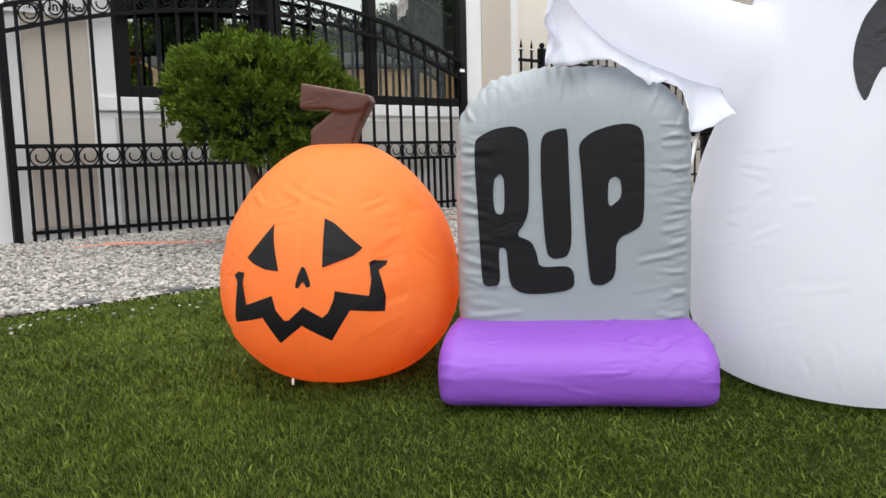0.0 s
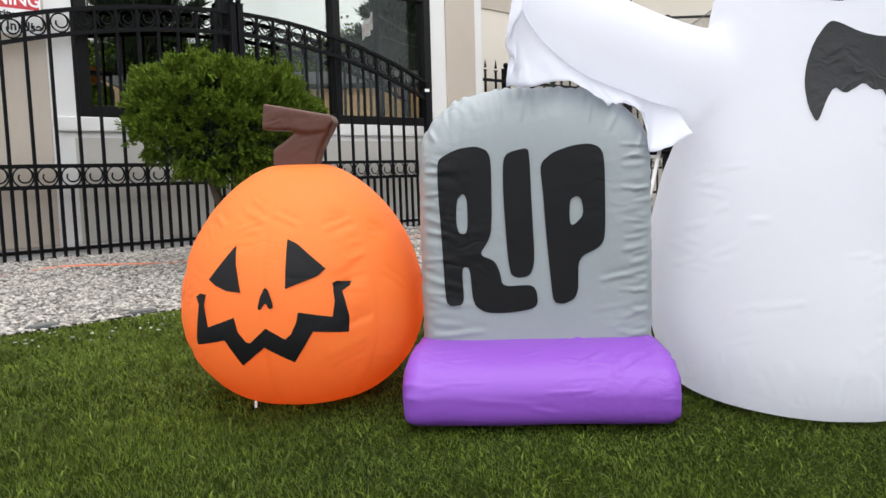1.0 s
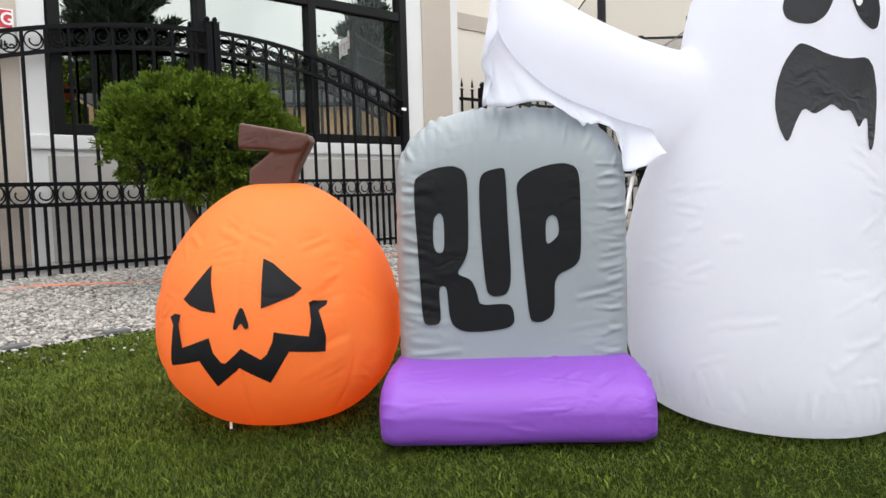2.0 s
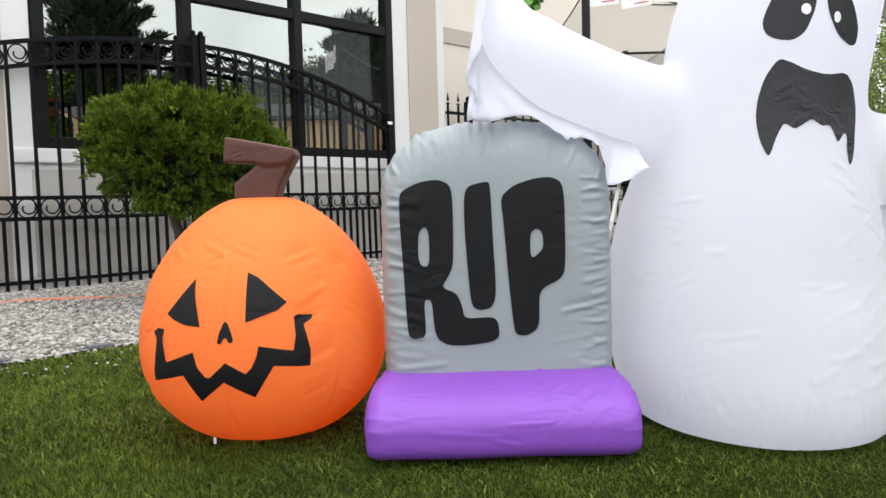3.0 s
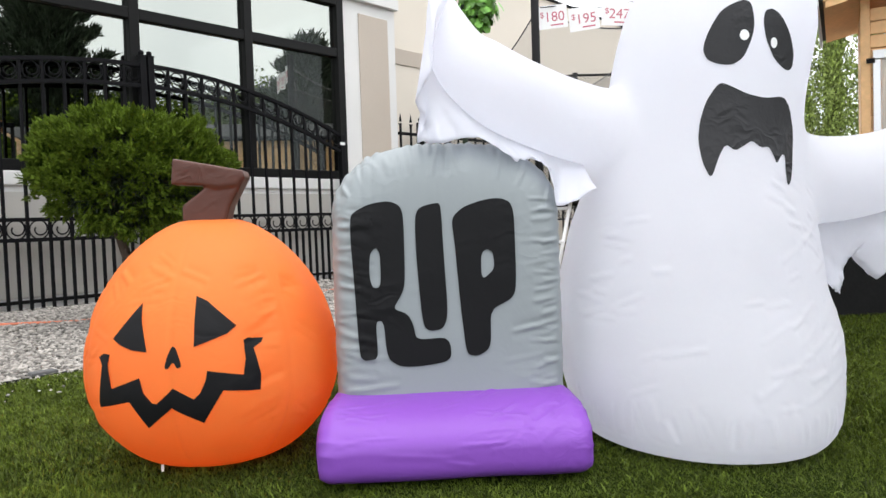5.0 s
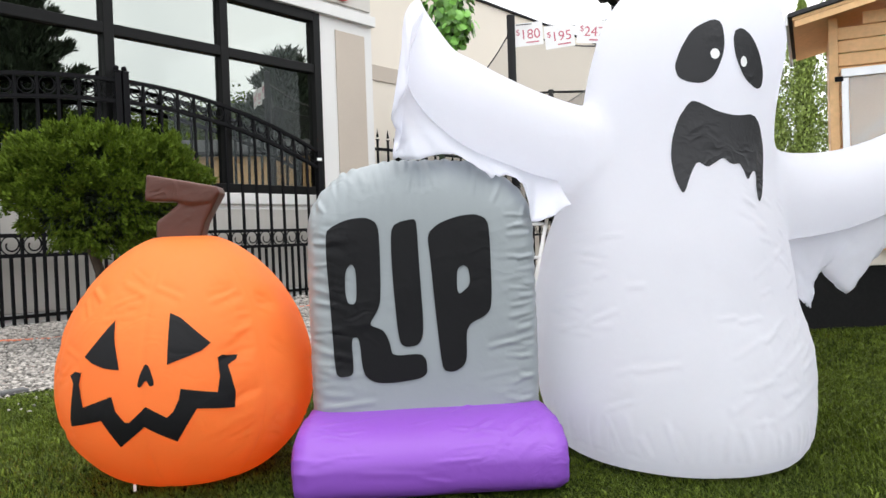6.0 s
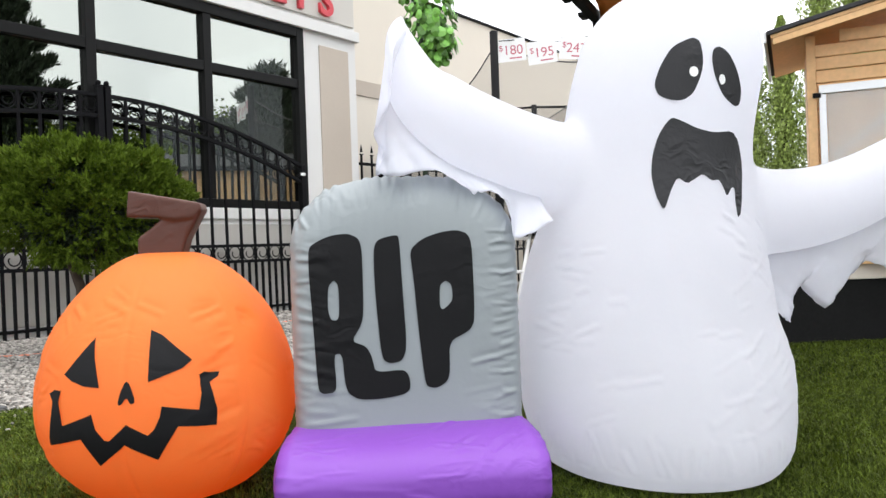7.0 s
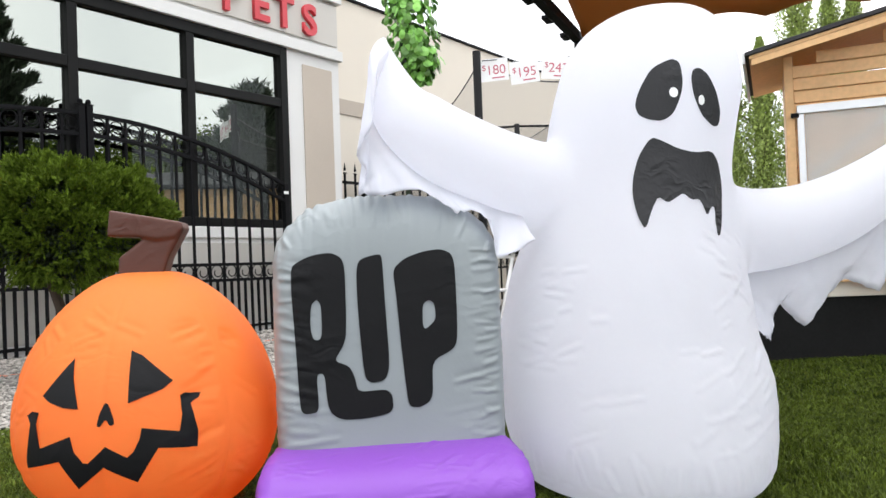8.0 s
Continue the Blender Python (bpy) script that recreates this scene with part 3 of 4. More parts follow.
                vs.append((x, tp[k, 1] + (y1 - tp[k, 1]) * f + f ** 1.5 * ripple, z))
        ob = part("tattered_hem", mesh_of("tattered_hem", vs, grid_faces(rows, nn), WHITE, True), None, t, "ragged white cloth hem under the sleeve")
        mod = ob.modifiers.new("thickness", "SOLIDIFY")
        mod.thickness = 0.002
    rough = new("rough", mesh_of("rough", vs_all, fs, WHITE, True))
    rm = rough.modifiers.new("skin", "REMESH")
    rm.mode, rm.voxel_size, rm.use_smooth_shade = "VOXEL", 0.0058, True
    sm = rough.modifiers.new("soft", "SMOOTH")
    sm.factor, sm.iterations = 0.5, 14
    bpy.context.view_layer.update()
    me = bpy.data.meshes.new_from_object(rough.evaluated_get(bpy.context.evaluated_depsgraph_get()))
    bpy.data.objects.remove(rough)
    n = len(me.vertices)
    co, no = np.empty(n * 3, np.float32), np.empty(n * 3, np.float32)
    me.vertices.foreach_get("co", co)
    # the cloth runs smoothly from the chest into the sleeves
    ends = np.empty(len(me.edges) * 2, np.int32)
    me.edges.foreach_get("vertices", ends)
    ends = ends.reshape(-1, 2)
    at = co.reshape(-1, 3).astype(np.float64)
    count = np.bincount(ends.ravel(), minlength=n)[:, None]
    hold = np.exp(-((np.abs(at[:, 0] - 0.01) - 0.235) / 0.11) ** 2) * np.clip((0.06 - at[:, 1]) / 0.16, 0, 1) * np.clip((at[:, 2] - 0.42) / 0.12, 0, 1) * np.clip((1.0 - at[:, 2]) / 0.12, 0, 1)
    for _ in range(90):
        total = np.stack([np.bincount(ends[:, 0], at[ends[:, 1], j], n) + np.bincount(ends[:, 1], at[ends[:, 0], j], n) for j in range(3)], 1)
        at += (total / np.maximum(count, 1) - at) * hold[:, None] * 0.6
    co[:] = at.ravel()
    me.vertices.foreach_set("co", co)
    me.update()
    me.vertex_normals.foreach_get("vector", no)
    co, no = co.reshape(-1, 3), no.reshape(-1, 3)
    rng = np.random.default_rng(77)

    def skin(a, z):
        r = np.interp(z, prof[:, 1], prof[:, 0])
        front = 0.97 + 0.31 * math.exp(-(z / 0.20) ** 2)
        return np.array((np.interp(z, prof[:, 1], prof[:, 2]) + r * math.sin(a), -r * math.cos(a) * front, z))

    folds = []
    for a0, a1, z0, z1, count, tilt in ((0.25, 1.0, 0.12, 0.48, 34, 0.5), (-1.25, -0.75, 0.30, 0.55, 16, 0.05), (0.1, 0.9, 0.46, 0.64, 12, -0.4), (-0.9, 0.2, 0.1, 0.5, 12, 0.3), (-1.2, 1.2, 0.95, 1.15, 8, 0.2)):
        for _ in range(count):
            a, z, wide = rng.uniform(a0, a1), rng.uniform(z0, z1), rng.uniform(0.10, 0.32)
            folds.append((skin(a, z), skin(a + wide, z + 0.28 * wide * (tilt + rng.uniform(-0.25, 0.25))), rng.uniform(0.005, 0.008), rng.uniform(0.002, 0.0055)))
    for a in np.arange(-1.7, 1.7, 0.085):
        a += rng.uniform(-0.03, 0.03)
        folds.append((skin(a, 0.045), skin(a + rng.uniform(-0.08, 0.08), rng.uniform(0.08, 0.15)), rng.uniform(0.006, 0.009), rng.uniform(0.002, 0.008)))
    folds.append((skin(-0.02, 0.006), skin(-0.02, 0.17), 0.008, 0.006))
    folds.append((skin(-0.02, 0.15), skin(0.22, 0.20), 0.008, 0.004))
    co += no * fold_heights(co.astype(np.float64), folds)[:, None].astype(np.float32)
    for i in range(n):
        x, y, z = map(float, co[i])
        a = math.atan2(x, -y)
        g = 0.0005 * wave(x, y, z, 13) - 0.0060 * abs(wave(a * 9, 0.5, 4, 1)) * math.exp(-((z - 0.046 - 0.008 * wave(a * 7, 1, 2, 1)) / 0.0055) ** 2)
        co[i] += no[i] * g
        co[i, 2] = max(co[i, 2], 0.003)
    me.vertices.foreach_set("co", co.ravel())
    me.update()
    me.name = "body"
    me.polygons.foreach_set("use_smooth", [True] * len(me.polygons))
    body = part("body", me, None, t, "white nylon body and sleeve arms, wide at the base")
    return t, body


pumpkin_thing, pumpkin_body = pumpkin()
tomb_thing, tomb_slab = tombstone()
ghost_thing, ghost_body = ghost()
def fast_mesh(name, verts, faces, mat, smooth=False):
    """A mesh from arrays: verts (n, 3), faces (m, 3 or 4)."""
    verts, faces = np.asarray(verts, np.float32), np.asarray(faces, np.int32)
    me = bpy.data.meshes.new(name)
    me.vertices.add(len(verts))
    me.vertices.foreach_set("co", verts.ravel())
    k = faces.shape[1]
    me.loops.add(faces.size)
    me.loops.foreach_set("vertex_index", faces.ravel())
    me.polygons.add(len(faces))
    me.polygons.foreach_set("loop_start", np.arange(len(faces), dtype=np.int32) * k)
    if smooth:
        me.polygons.foreach_set("use_smooth", np.ones(len(faces), bool))
    me.materials.append(mat)
    me.update(calc_edges=True)
    return me


def rounded(poly, times=2):
    """Cut the corners of a closed outline."""
    p = [Vector(q) for q in poly]
    for _ in range(times):
        p = [a * (1 - f) + b * f for a, b in zip(p, p[1:] + p[:1]) for f in (0.2, 0.8)]
    return p


def patch(name, outline, target, mat, parent, label="", holes=(), lift=0.0024, soft=2, fine=0.012):
    """A printed cloth patch with this outline (right, up), laid on the front of target's mesh."""
    from mathutils.bvhtree import BVHTree
    me = target.data
    tree = BVHTree.FromPolygons([v.co for v in me.vertices], [p.vertices[:] for p in me.polygons])
    bm = bmesh.new()
    for loop in (outline, *holes):
        pts = rounded(loop, soft) if soft else [Vector(q) for q in loop]
        ring = [bm.verts.new((q.x, 0, q.y)) for q in pts]
        for a, b in zip(ring, ring[1:] + ring[:1]):
            bm.edges.new((a, b))
    bmesh.ops.triangle_fill(bm, use_beauty=True, edges=bm.edges[:])
    for _ in range(5):
        long = [e for e in bm.edges if e.calc_length() > fine]
        if not long:
            break
        bmesh.ops.subdivide_edges(bm, edges=long, cuts=1)
        bmesh.ops.triangulate(bm, faces=[f for f in bm.faces if len(f.verts) > 3])
    for v in bm.verts:
        at, normal, _, _ = tree.ray_cast(Vector((v.co.x, -2, v.co.z)), Vector((0, 1, 0)))
        if at is None:
            at, normal, _, _ = tree.find_nearest(Vector((v.co.x, -0.3, v.co.z)))
        if normal.y > 0:
            normal = -normal
        v.co = at + normal * lift
    bmesh.ops.recalc_face_normals(bm, faces=bm.faces[:])
    for f in bm.faces:
        f.smooth = True
    ob = part(name, bm, mat, parent, label)
    return ob


def text_mesh(words, size, depth, mat, bold=0.0):
    cu = bpy.data.curves.new("writing", "FONT")
    cu.body, cu.size, cu.extrude, cu.align_x, cu.offset = words, size, depth, "CENTER", bold
    ob = new("writing", cu)
    bpy.context.view_layer.update()
    me = bpy.data.meshes.new_from_object(ob.evaluated_get(bpy.context.evaluated_depsgraph_get()))
    bpy.data.objects.remove(ob)
    me.materials.clear()
    me.materials.append(mat)
    return me


# ---- printed faces and letters ----
def face_prints():
    p, b = pumpkin_thing, pumpkin_body
    patch("eye", [(-0.158, 0.32), (-0.093, 0.394), (-0.09, 0.356), (-0.077, 0.295), (-0.111, 0.298), (-0.14, 0.308)], b, PRINT, p, "black printed triangle eye", soft=0)
    patch("eye", [(0.022, 0.406), (0.044, 0.395), (0.104, 0.341), (0.086, 0.326), (0.021, 0.303)], b, PRINT, p, "black printed triangle eye", soft=0)
    patch("nose", [(-0.04, 0.261), (-0.035, 0.284), (-0.023, 0.307), (-0.015, 0.302), (-0.003, 0.265), (-0.013, 0.26), (-0.021, 0.275), (-0.033, 0.259)], b, PRINT, p, "black printed nose", soft=1)
    patch("mouth", [
        (-0.197, 0.279), (-0.182, 0.288), (-0.165, 0.287), (-0.171, 0.264), (-0.162, 0.216), (-0.094, 0.242), (-0.086, 0.211), (-0.068, 0.189), (-0.059, 0.188),
        (-0.023, 0.22), (0.018, 0.196), (0.031, 0.207), (0.043, 0.232), (0.047, 0.253), (0.117, 0.239), (0.122, 0.272), (0.117, 0.31), (0.126, 0.314), (0.154, 0.31),
        (0.151, 0.301), (0.136, 0.292), (0.143, 0.27), (0.15, 0.237), (0.148, 0.202), (0.077, 0.21), (0.034, 0.143), (-0.029, 0.178), (-0.083, 0.134),
        (-0.12, 0.191), (-0.199, 0.171), (-0.2, 0.184), (-0.187, 0.263)], b, PRINT, p, "black printed zigzag grin", soft=0)
    t, b = tomb_thing, tomb_slab
    patch("letter", [
        (-0.218, 0.563), (-0.197, 0.58), (-0.166, 0.592), (-0.129, 0.596), (-0.105, 0.585), (-0.098, 0.56), (-0.099, 0.416), (-0.107, 0.389), (-0.128, 0.358),
        (-0.095, 0.346), (-0.083, 0.319), (-0.078, 0.287), (-0.016, 0.291), (-0.003, 0.278), (-0.001, 0.247), (-0.016, 0.235), (-0.071, 0.228), (-0.115, 0.229),
        (-0.138, 0.244), (-0.145, 0.267), (-0.149, 0.332), (-0.167, 0.332), (-0.163, 0.257), (-0.171, 0.246), (-0.196, 0.247), (-0.204, 0.257), (-0.209, 0.38)],
        b, PRINT, t, "black printed letter R", [[(-0.175, 0.481), (-0.161, 0.495), (-0.152, 0.481), (-0.152, 0.417), (-0.158, 0.405), (-0.171, 0.407), (-0.177, 0.43)]])
    patch("letter", [(-0.073, 0.562), (-0.062, 0.581), (-0.02, 0.59), (-0.015, 0.579), (-0.012, 0.476), (-0.006, 0.341), (-0.017, 0.31), (-0.046, 0.305), (-0.063, 0.317), (-0.073, 0.477)],
          b, PRINT, t, "black printed letter I")
    patch("letter", [
        (0.007, 0.554), (0.034, 0.578), (0.076, 0.592), (0.114, 0.596), (0.138, 0.587), (0.147, 0.563), (0.148, 0.394), (0.136, 0.37), (0.088, 0.348), (0.088, 0.277),
        (0.08, 0.258), (0.058, 0.246), (0.037, 0.249), (0.031, 0.265), (0.021, 0.378), (0.013, 0.5)],
        b, PRINT, t, "black printed letter P", [[(0.071, 0.474), (0.085, 0.484), (0.097, 0.476), (0.1, 0.449), (0.096, 0.435), (0.076, 0.418), (0.07, 0.428)]])
    g, b = ghost_thing, ghost_body
    patch("eye", [(-0.058, 0.921), (-0.044, 0.96), (-0.016, 1.006), (0.031, 1.027), (0.05, 1.018), (0.054, 0.975), (0.049, 0.942), (0.028, 0.895), (0.001, 0.878), (-0.03, 0.882), (-0.052, 0.895)],
          b, FACE_PRINT, g, "charcoal printed oval eye")
    patch("eye", [(0.074, 0.975), (0.08, 0.999), (0.098, 1.005), (0.12, 0.99), (0.144, 0.951), (0.158, 0.906), (0.153, 0.872), (0.135, 0.866), (0.102, 0.889), (0.08, 0.935)],
          b, FACE_PRINT, g, "charcoal printed oval eye")
    for x, z, w, h in ((0.03, 0.945, 0.0105, 0.012), (0.10, 0.9275, 0.0085, 0.012)):
        patch("pupil", [(x + w * math.cos(a), z + h * math.sin(a)) for a in np.linspace(0, 2 * math.pi, 17)[:-1]], b, PAPER, g, "small white pupil", lift=0.003, soft=0)
    patch("mouth", [
        (-0.035, 0.832), (-0.023, 0.84), (-0.007, 0.834), (0.032, 0.813), (0.077, 0.803), (0.128, 0.809), (0.149, 0.785), (0.16, 0.725), (0.143, 0.629), (0.127, 0.600),
        (0.122, 0.622), (0.125, 0.672), (0.116, 0.676), (0.099, 0.652), (0.09, 0.676), (0.08, 0.693), (0.059, 0.69), (0.038, 0.707), (0.016, 0.694), (-0.002, 0.684),
        (-0.023, 0.700), (-0.04, 0.672), (-0.058, 0.630), (-0.065, 0.628), (-0.076, 0.66), (-0.08, 0.707), (-0.073, 0.753), (-0.057, 0.799)],
        b, FACE_PRINT, g, "charcoal printed wailing mouth", soft=1)


face_prints()


# ---- driveway gate leaning by the shop wall ----
GATE_MID, GATE_Y = 3.16, 5.285


def arc_top(x):
    return 1.72 - (0.084 if x < GATE_MID else 0.108) * (x - GATE_MID) ** 2


def scroll_mesh(r, name):
    pts = []
    for k in range(46):
        a = 2 * math.pi * k / 26
        q = r if a < 2 * math.pi else r * max(0.3, 1 - (a - 2 * math.pi) / 6.6)
        off = 0 if a < 2 * math.pi else (r - q) * 0.55
        pts.append((q * math.sin(a + 0.6) - off * 0.2, 0, q * math.cos(a + 0.6) + off * 0.3))
    v, f = tube(pts, 0.005, 6)
    return mesh_of(name, v, f, IRON, True)


def curved_rail(x0, x1, drop, h, d):
    xs = np.linspace(x0, x1, 26)
    vs, fs = [], []
    for x in xs:
        z = arc_top(x) - drop
        vs += [(x, -d, z - h), (x, d, z - h), (x, d, z), (x, -d, z)]
    for i in range(len(xs) - 1):
        for k in range(4):
            fs.append((i * 4 + k, i * 4 + (k + 1) % 4, i * 4 + 4 + (k + 1) % 4, i * 4 + 4 + k))
    return mesh_of("top_rail", vs, fs, IRON)


def gate_leaf(x0, x1, inner):
    g = thing("gate_leaf", "black iron driveway gate leaf with scrollwork and arched top", "gate", pose(0, GATE_Y, 0.02, -0.8), "driveway gate leaves")
    s_band, s_top = scroll_mesh(0.060, "scroll"), scroll_mesh(0.056, "scroll")
    for x in (x0, x1):
        top = arc_top(x) + (0.05 if x == inner else 0.0)
        part("stile", box(x - 0.024, x + 0.024, -0.024, 0.024, 0.03, top, 0.003), IRON, g)
    bm = bmesh.new()
    bmesh.ops.create_uvsphere(bm, u_segments=14, v_segments=8, radius=0.02, matrix=Matrix.Translation((inner, 0, arc_top(inner) + 0.075)))
    add_box(bm, inner - 0.028, inner + 0.028, -0.028, 0.028, arc_top(inner) + 0.05, arc_top(inner) + 0.058, 0.002)
    part("finial", bm, IRON, g, "small black ball finial")
    a, b = x0 + 0.024, x1 - 0.024
    for z0, z1 in ((0.475, 0.50), (0.605, 0.63)):
        part("rail", box(a, b, -0.016, 0.016, z0, z1, 0.002), IRON, g)
    part("top_rail", curved_rail(a, b, 0.0, 0.026, 0.016), None, g)
    part("top_rail", curved_rail(a, b, 0.148, 0.026, 0.016), None, g)
    n = int((x1 - x0) / 0.1418)
    step = 0.1418 if inner == x1 else (x1 - x0) / round((x1 - x0) / 0.142)
    if inner != x1:
        n = round((x1 - x0) / step)
    sign = -1 if inner == x1 else 1
    slope = 0.168 if inner == x1 else 0.216
    for i in range(1, n + 1):
        x = inner + sign * i * step
        if x0 + 0.03 < x < x1 - 0.03:
            part("picket", box(x - 0.009, x + 0.009, -0.009, 0.009, 0.025, arc_top(x) - 0.012), IRON, g)
    for i in range(n):
        x = inner + sign * (i + 0.5) * step
        part("short_picket", box(x - 0.009, x + 0.009, -0.009, 0.009, 0.025, 0.48), IRON, g)
        part("scroll", s_band, None, g).location = (x, 0, 0.5525)
        part("scroll", s_top, None, g).matrix_local = pose(x, 0, arc_top(x) - 0.087, 0, math.degrees(math.atan(slope * (x - GATE_MID))), 0)
    return g


gate_leaf(1.334, 3.128, 3.128)
leaf = gate_leaf(3.19, 5.06, 3.19)
part("end_cap", box(5.02, 5.075, -0.03, -0.026, arc_top(5.06) - 0.095, arc_top(5.06) - 0.07, 0.001), PAPER, leaf, "white plastic end tag")


def fence_panel():
    f = thing("fence_panel", "black iron spear-top fence panel in front of the wing wall", "fence", pose(0, 5.72, 0.05))
    x0, x1 = 6.30, 10.6
    for z0, z1 in ((0.12, 0.15), (0.45, 0.475), (0.61, 0.635), (1.42, 1.45)):
        part("rail", box(x0, x1, -0.015, 0.015, z0, z1, 0.002), IRON, f)
    spear = bmesh.new()
    bmesh.ops.create_cone(spear, cap_ends=True, segments=4, radius1=0.02, radius2=0.001, depth=0.09, matrix=Matrix.Translation((0, 0, 0.065)))
    add_box(spear, -0.022, 0.022, -0.008, 0.008, -0.012, 0.0)
    spear = part("spear_point", spear, IRON, f)
    mesh = spear.data
    bpy.data.objects.remove(spear)
    x = x0 + 0.03
    while x < x1:
        if abs(x - 6.66) > 0.05:
            p = part("picket", box(x - 0.009, x + 0.009, -0.009, 0.009, 0.02, 1.54), IRON, f)
            part("spear_point", mesh, None, f).location = (x, 0, 1.54)
        x += 0.165
    ring = scroll_mesh(0.062, "scroll")
    for k in range(10):
        part("scroll", ring, None, f).location = (8.9 + 0.165 * k, 0, 0.5425)
    for x in (6.66, 10.6):
        bm = box(x - 0.035, x + 0.035, -0.035, 0.035, -0.05, 1.57, 0.003)
        bmesh.ops.create_uvsphere(bm, u_segments=12, v_segments=8, radius=0.03, matrix=Matrix.Translation((x, 0, 1.60)))
        part("post", bm, IRON, f, "square black post with a ball cap")


fence_panel()


# ---- wall signs ----
def shop_letters():
    s = thing("shop_sign", "raised red capital letters on the beige sign panel", "sign", pose(0, FACE - 0.032, 2.81))
    for ch, x in (("P", 4.55), ("E", 4.88), ("T", 5.16), ("S", 5.49)):
        me = text_mesh(ch, 0.40, 0.018, RED_PAINT, 0.010)
        part("letter", me, None, s).matrix_local = pose(x, -0.018, 0, 90)


def warning_sign():
    s = thing("warning_sign", "white metal warning sign with red heading on the tan wall", "sign", pose(1.63, FACE - 0.018, 1.44))
    part("plate", box(-0.30, 0.21, -0.002, 0.003, 0, 0.27, 0.001), PAPER, s, "white sign plate")
    part("heading", box(-0.29, 0.20, -0.004, -0.0025, 0.155, 0.262), RED_PAINT, s, "red heading bar")
    for words, size, z, mat in (("WARNING", 0.105, 0.175, PAPER), ("Security", 0.06, 0.10, INK), ("Cameras In Use", 0.078, 0.025, INK)):
        part("writing", text_mesh(words, size, 0.0006, mat, 0.002), None, s).matrix_local = pose(-0.045, -0.0055, z, 90)


shop_letters()
warning_sign()


# ---- orange cord on the gravel ----
def cord():
    pts = spline([(-0.5, 4.93, 0), (0.7, 4.88, 0), (1.2, 4.80, 0), (1.6, 4.86, 0), (2.0, 4.66, 0), (2.35, 4.50, 0), (2.9, 4.62, 0), (3.6, 4.5, 0), (4.6, 4.7, 0)], 90)
    pts = [(x, y + 0.03 * wave(x, 0, 0, 4), gravel_height(x, y) + 0.005 + 0.013 * wave(x, 2, 0, 2.3)) for x, y, _ in pts]
    v, f = tube(pts, 0.0048, 8)
    tagged(part("extension_cord", mesh_of("extension_cord", v, f, CORD, True), None, None), "thin orange extension cord lying on the gravel", "cord")
    pts = [(x, y - 0.045 + 0.02 * wave(x, 5, 0, 3), z) for x, y, z in pts[12:52]]
    v, f = tube(pts, 0.0048, 8)
    tagged(part("extension_cord", mesh_of("extension_cord", v, f, CORD, True), None, None), "second loop of thin orange extension cord on gravel", "cord")


cord()


# ---- trampoline with net and price tags ----
def trampoline():
    c, r = (7.415, 4.105), 1.45
    t = thing("trampoline", "black trampoline with padded poles and a grey safety net", "trampoline", pose(c[0], c[1], 0.0))
    tops = []
    for i in range(6):
        a = radians(192 + 60 * i)
        x, y = r * math.cos(a), r * math.sin(a)
        v, f = tube([(x, y, -0.05), (x, y, 2.46)], 0.036, 14)
        part("pole", mesh_of("pole", v, f, FOAM, True), None, t, "pole in black foam sleeve")
        tops.append((x, y))
    for i in range(6):
        (xa, ya), (xb, yb) = tops[i], tops[(i + 1) % 6]
        vs, edge = [], []
        for k in range(21):
            s = k / 20
            x, y = xa + (xb - xa) * s, ya + (yb - ya) * s
            out = 1 - 0.03 * math.sin(math.pi * s)
            top = 2.33 - (0.14 if i < 2 else 0.34) * math.sin(math.pi * s)
            edge.append((x * out, y * out, top))
            for q in range(9):
                vs.append((x * out, y * out, 0.75 + (top - 0.75) * q / 8 + 0.0))
        part("net", mesh_of("net", vs, grid_faces(21, 9), NET, True), None, t, "sagging grey net")
        v, f = tube(edge, 0.007, 6)
        part("hem", mesh_of("hem", v, f, HEM, True), None, t)
    ring = [(r * 0.98 * math.cos(a), r * 0.98 * math.sin(a), 0.72) for a in np.linspace(0, 2 * math.pi, 41)]
    v, f = tube(ring, 0.05, 8)
    part("frame", mesh_of("frame", v, f, FOAM, True), None, t, "black padded frame ring")
    bm = bmesh.new()
    bmesh.ops.create_cone(bm, cap_ends=True, segments=40, radius1=r * 0.96, radius2=r * 0.96, depth=0.01, matrix=Matrix.Translation((0, 0, 0.71)))
    part("mat", bm, FOAM, t, "black jumping mat")


def price_tags():
    for k, (words, x, y, z, tilt) in enumerate((("$180", 6.115, 3.595, 2.195, -3), ("$195", 6.245, 3.355, 2.16, -5), ("$247", 6.375, 3.125, 2.18, 6))):
        m = pose(x - 0.047, y + 0.072, z, 0, tilt, -61)
        t = thing("price_tag", "white paper price tag with red figures hanging on a string", "price tag", m, "price tags on the string")
        part("sheet", box(-0.128, 0.128, -0.001, 0.001, -0.012, 0.19, 0.0), PAPER, t)
        part("figures", text_mesh(words[1:], 0.118, 0.0005, PAPER_INK), None, t).matrix_local = pose(0.018, -0.002, 0.05, 90)
        part("dollar_sign", text_mesh("$", 0.07, 0.0005, PAPER_INK), None, t).matrix_local = pose(-0.088, -0.002, 0.09, 90)
        part("bar", box(-0.02, 0.09, -0.002, -0.0012, 0.012, 0.024), PAPER_INK, t)
    pts = spline([(5.98, 3.74, 2.36), (6.115, 3.605, 2.372), (6.245, 3.365, 2.335), (6.375, 3.135, 2.36), (6.6, 2.9, 2.40), (7.1, 2.62, 2.44)], 40)
    v, f = tube(pts, 0.004, 6)
    tagged(part("string", mesh_of("string", v, f, FOAM, True), None, None), "thin dark string carrying the price tags", "string")


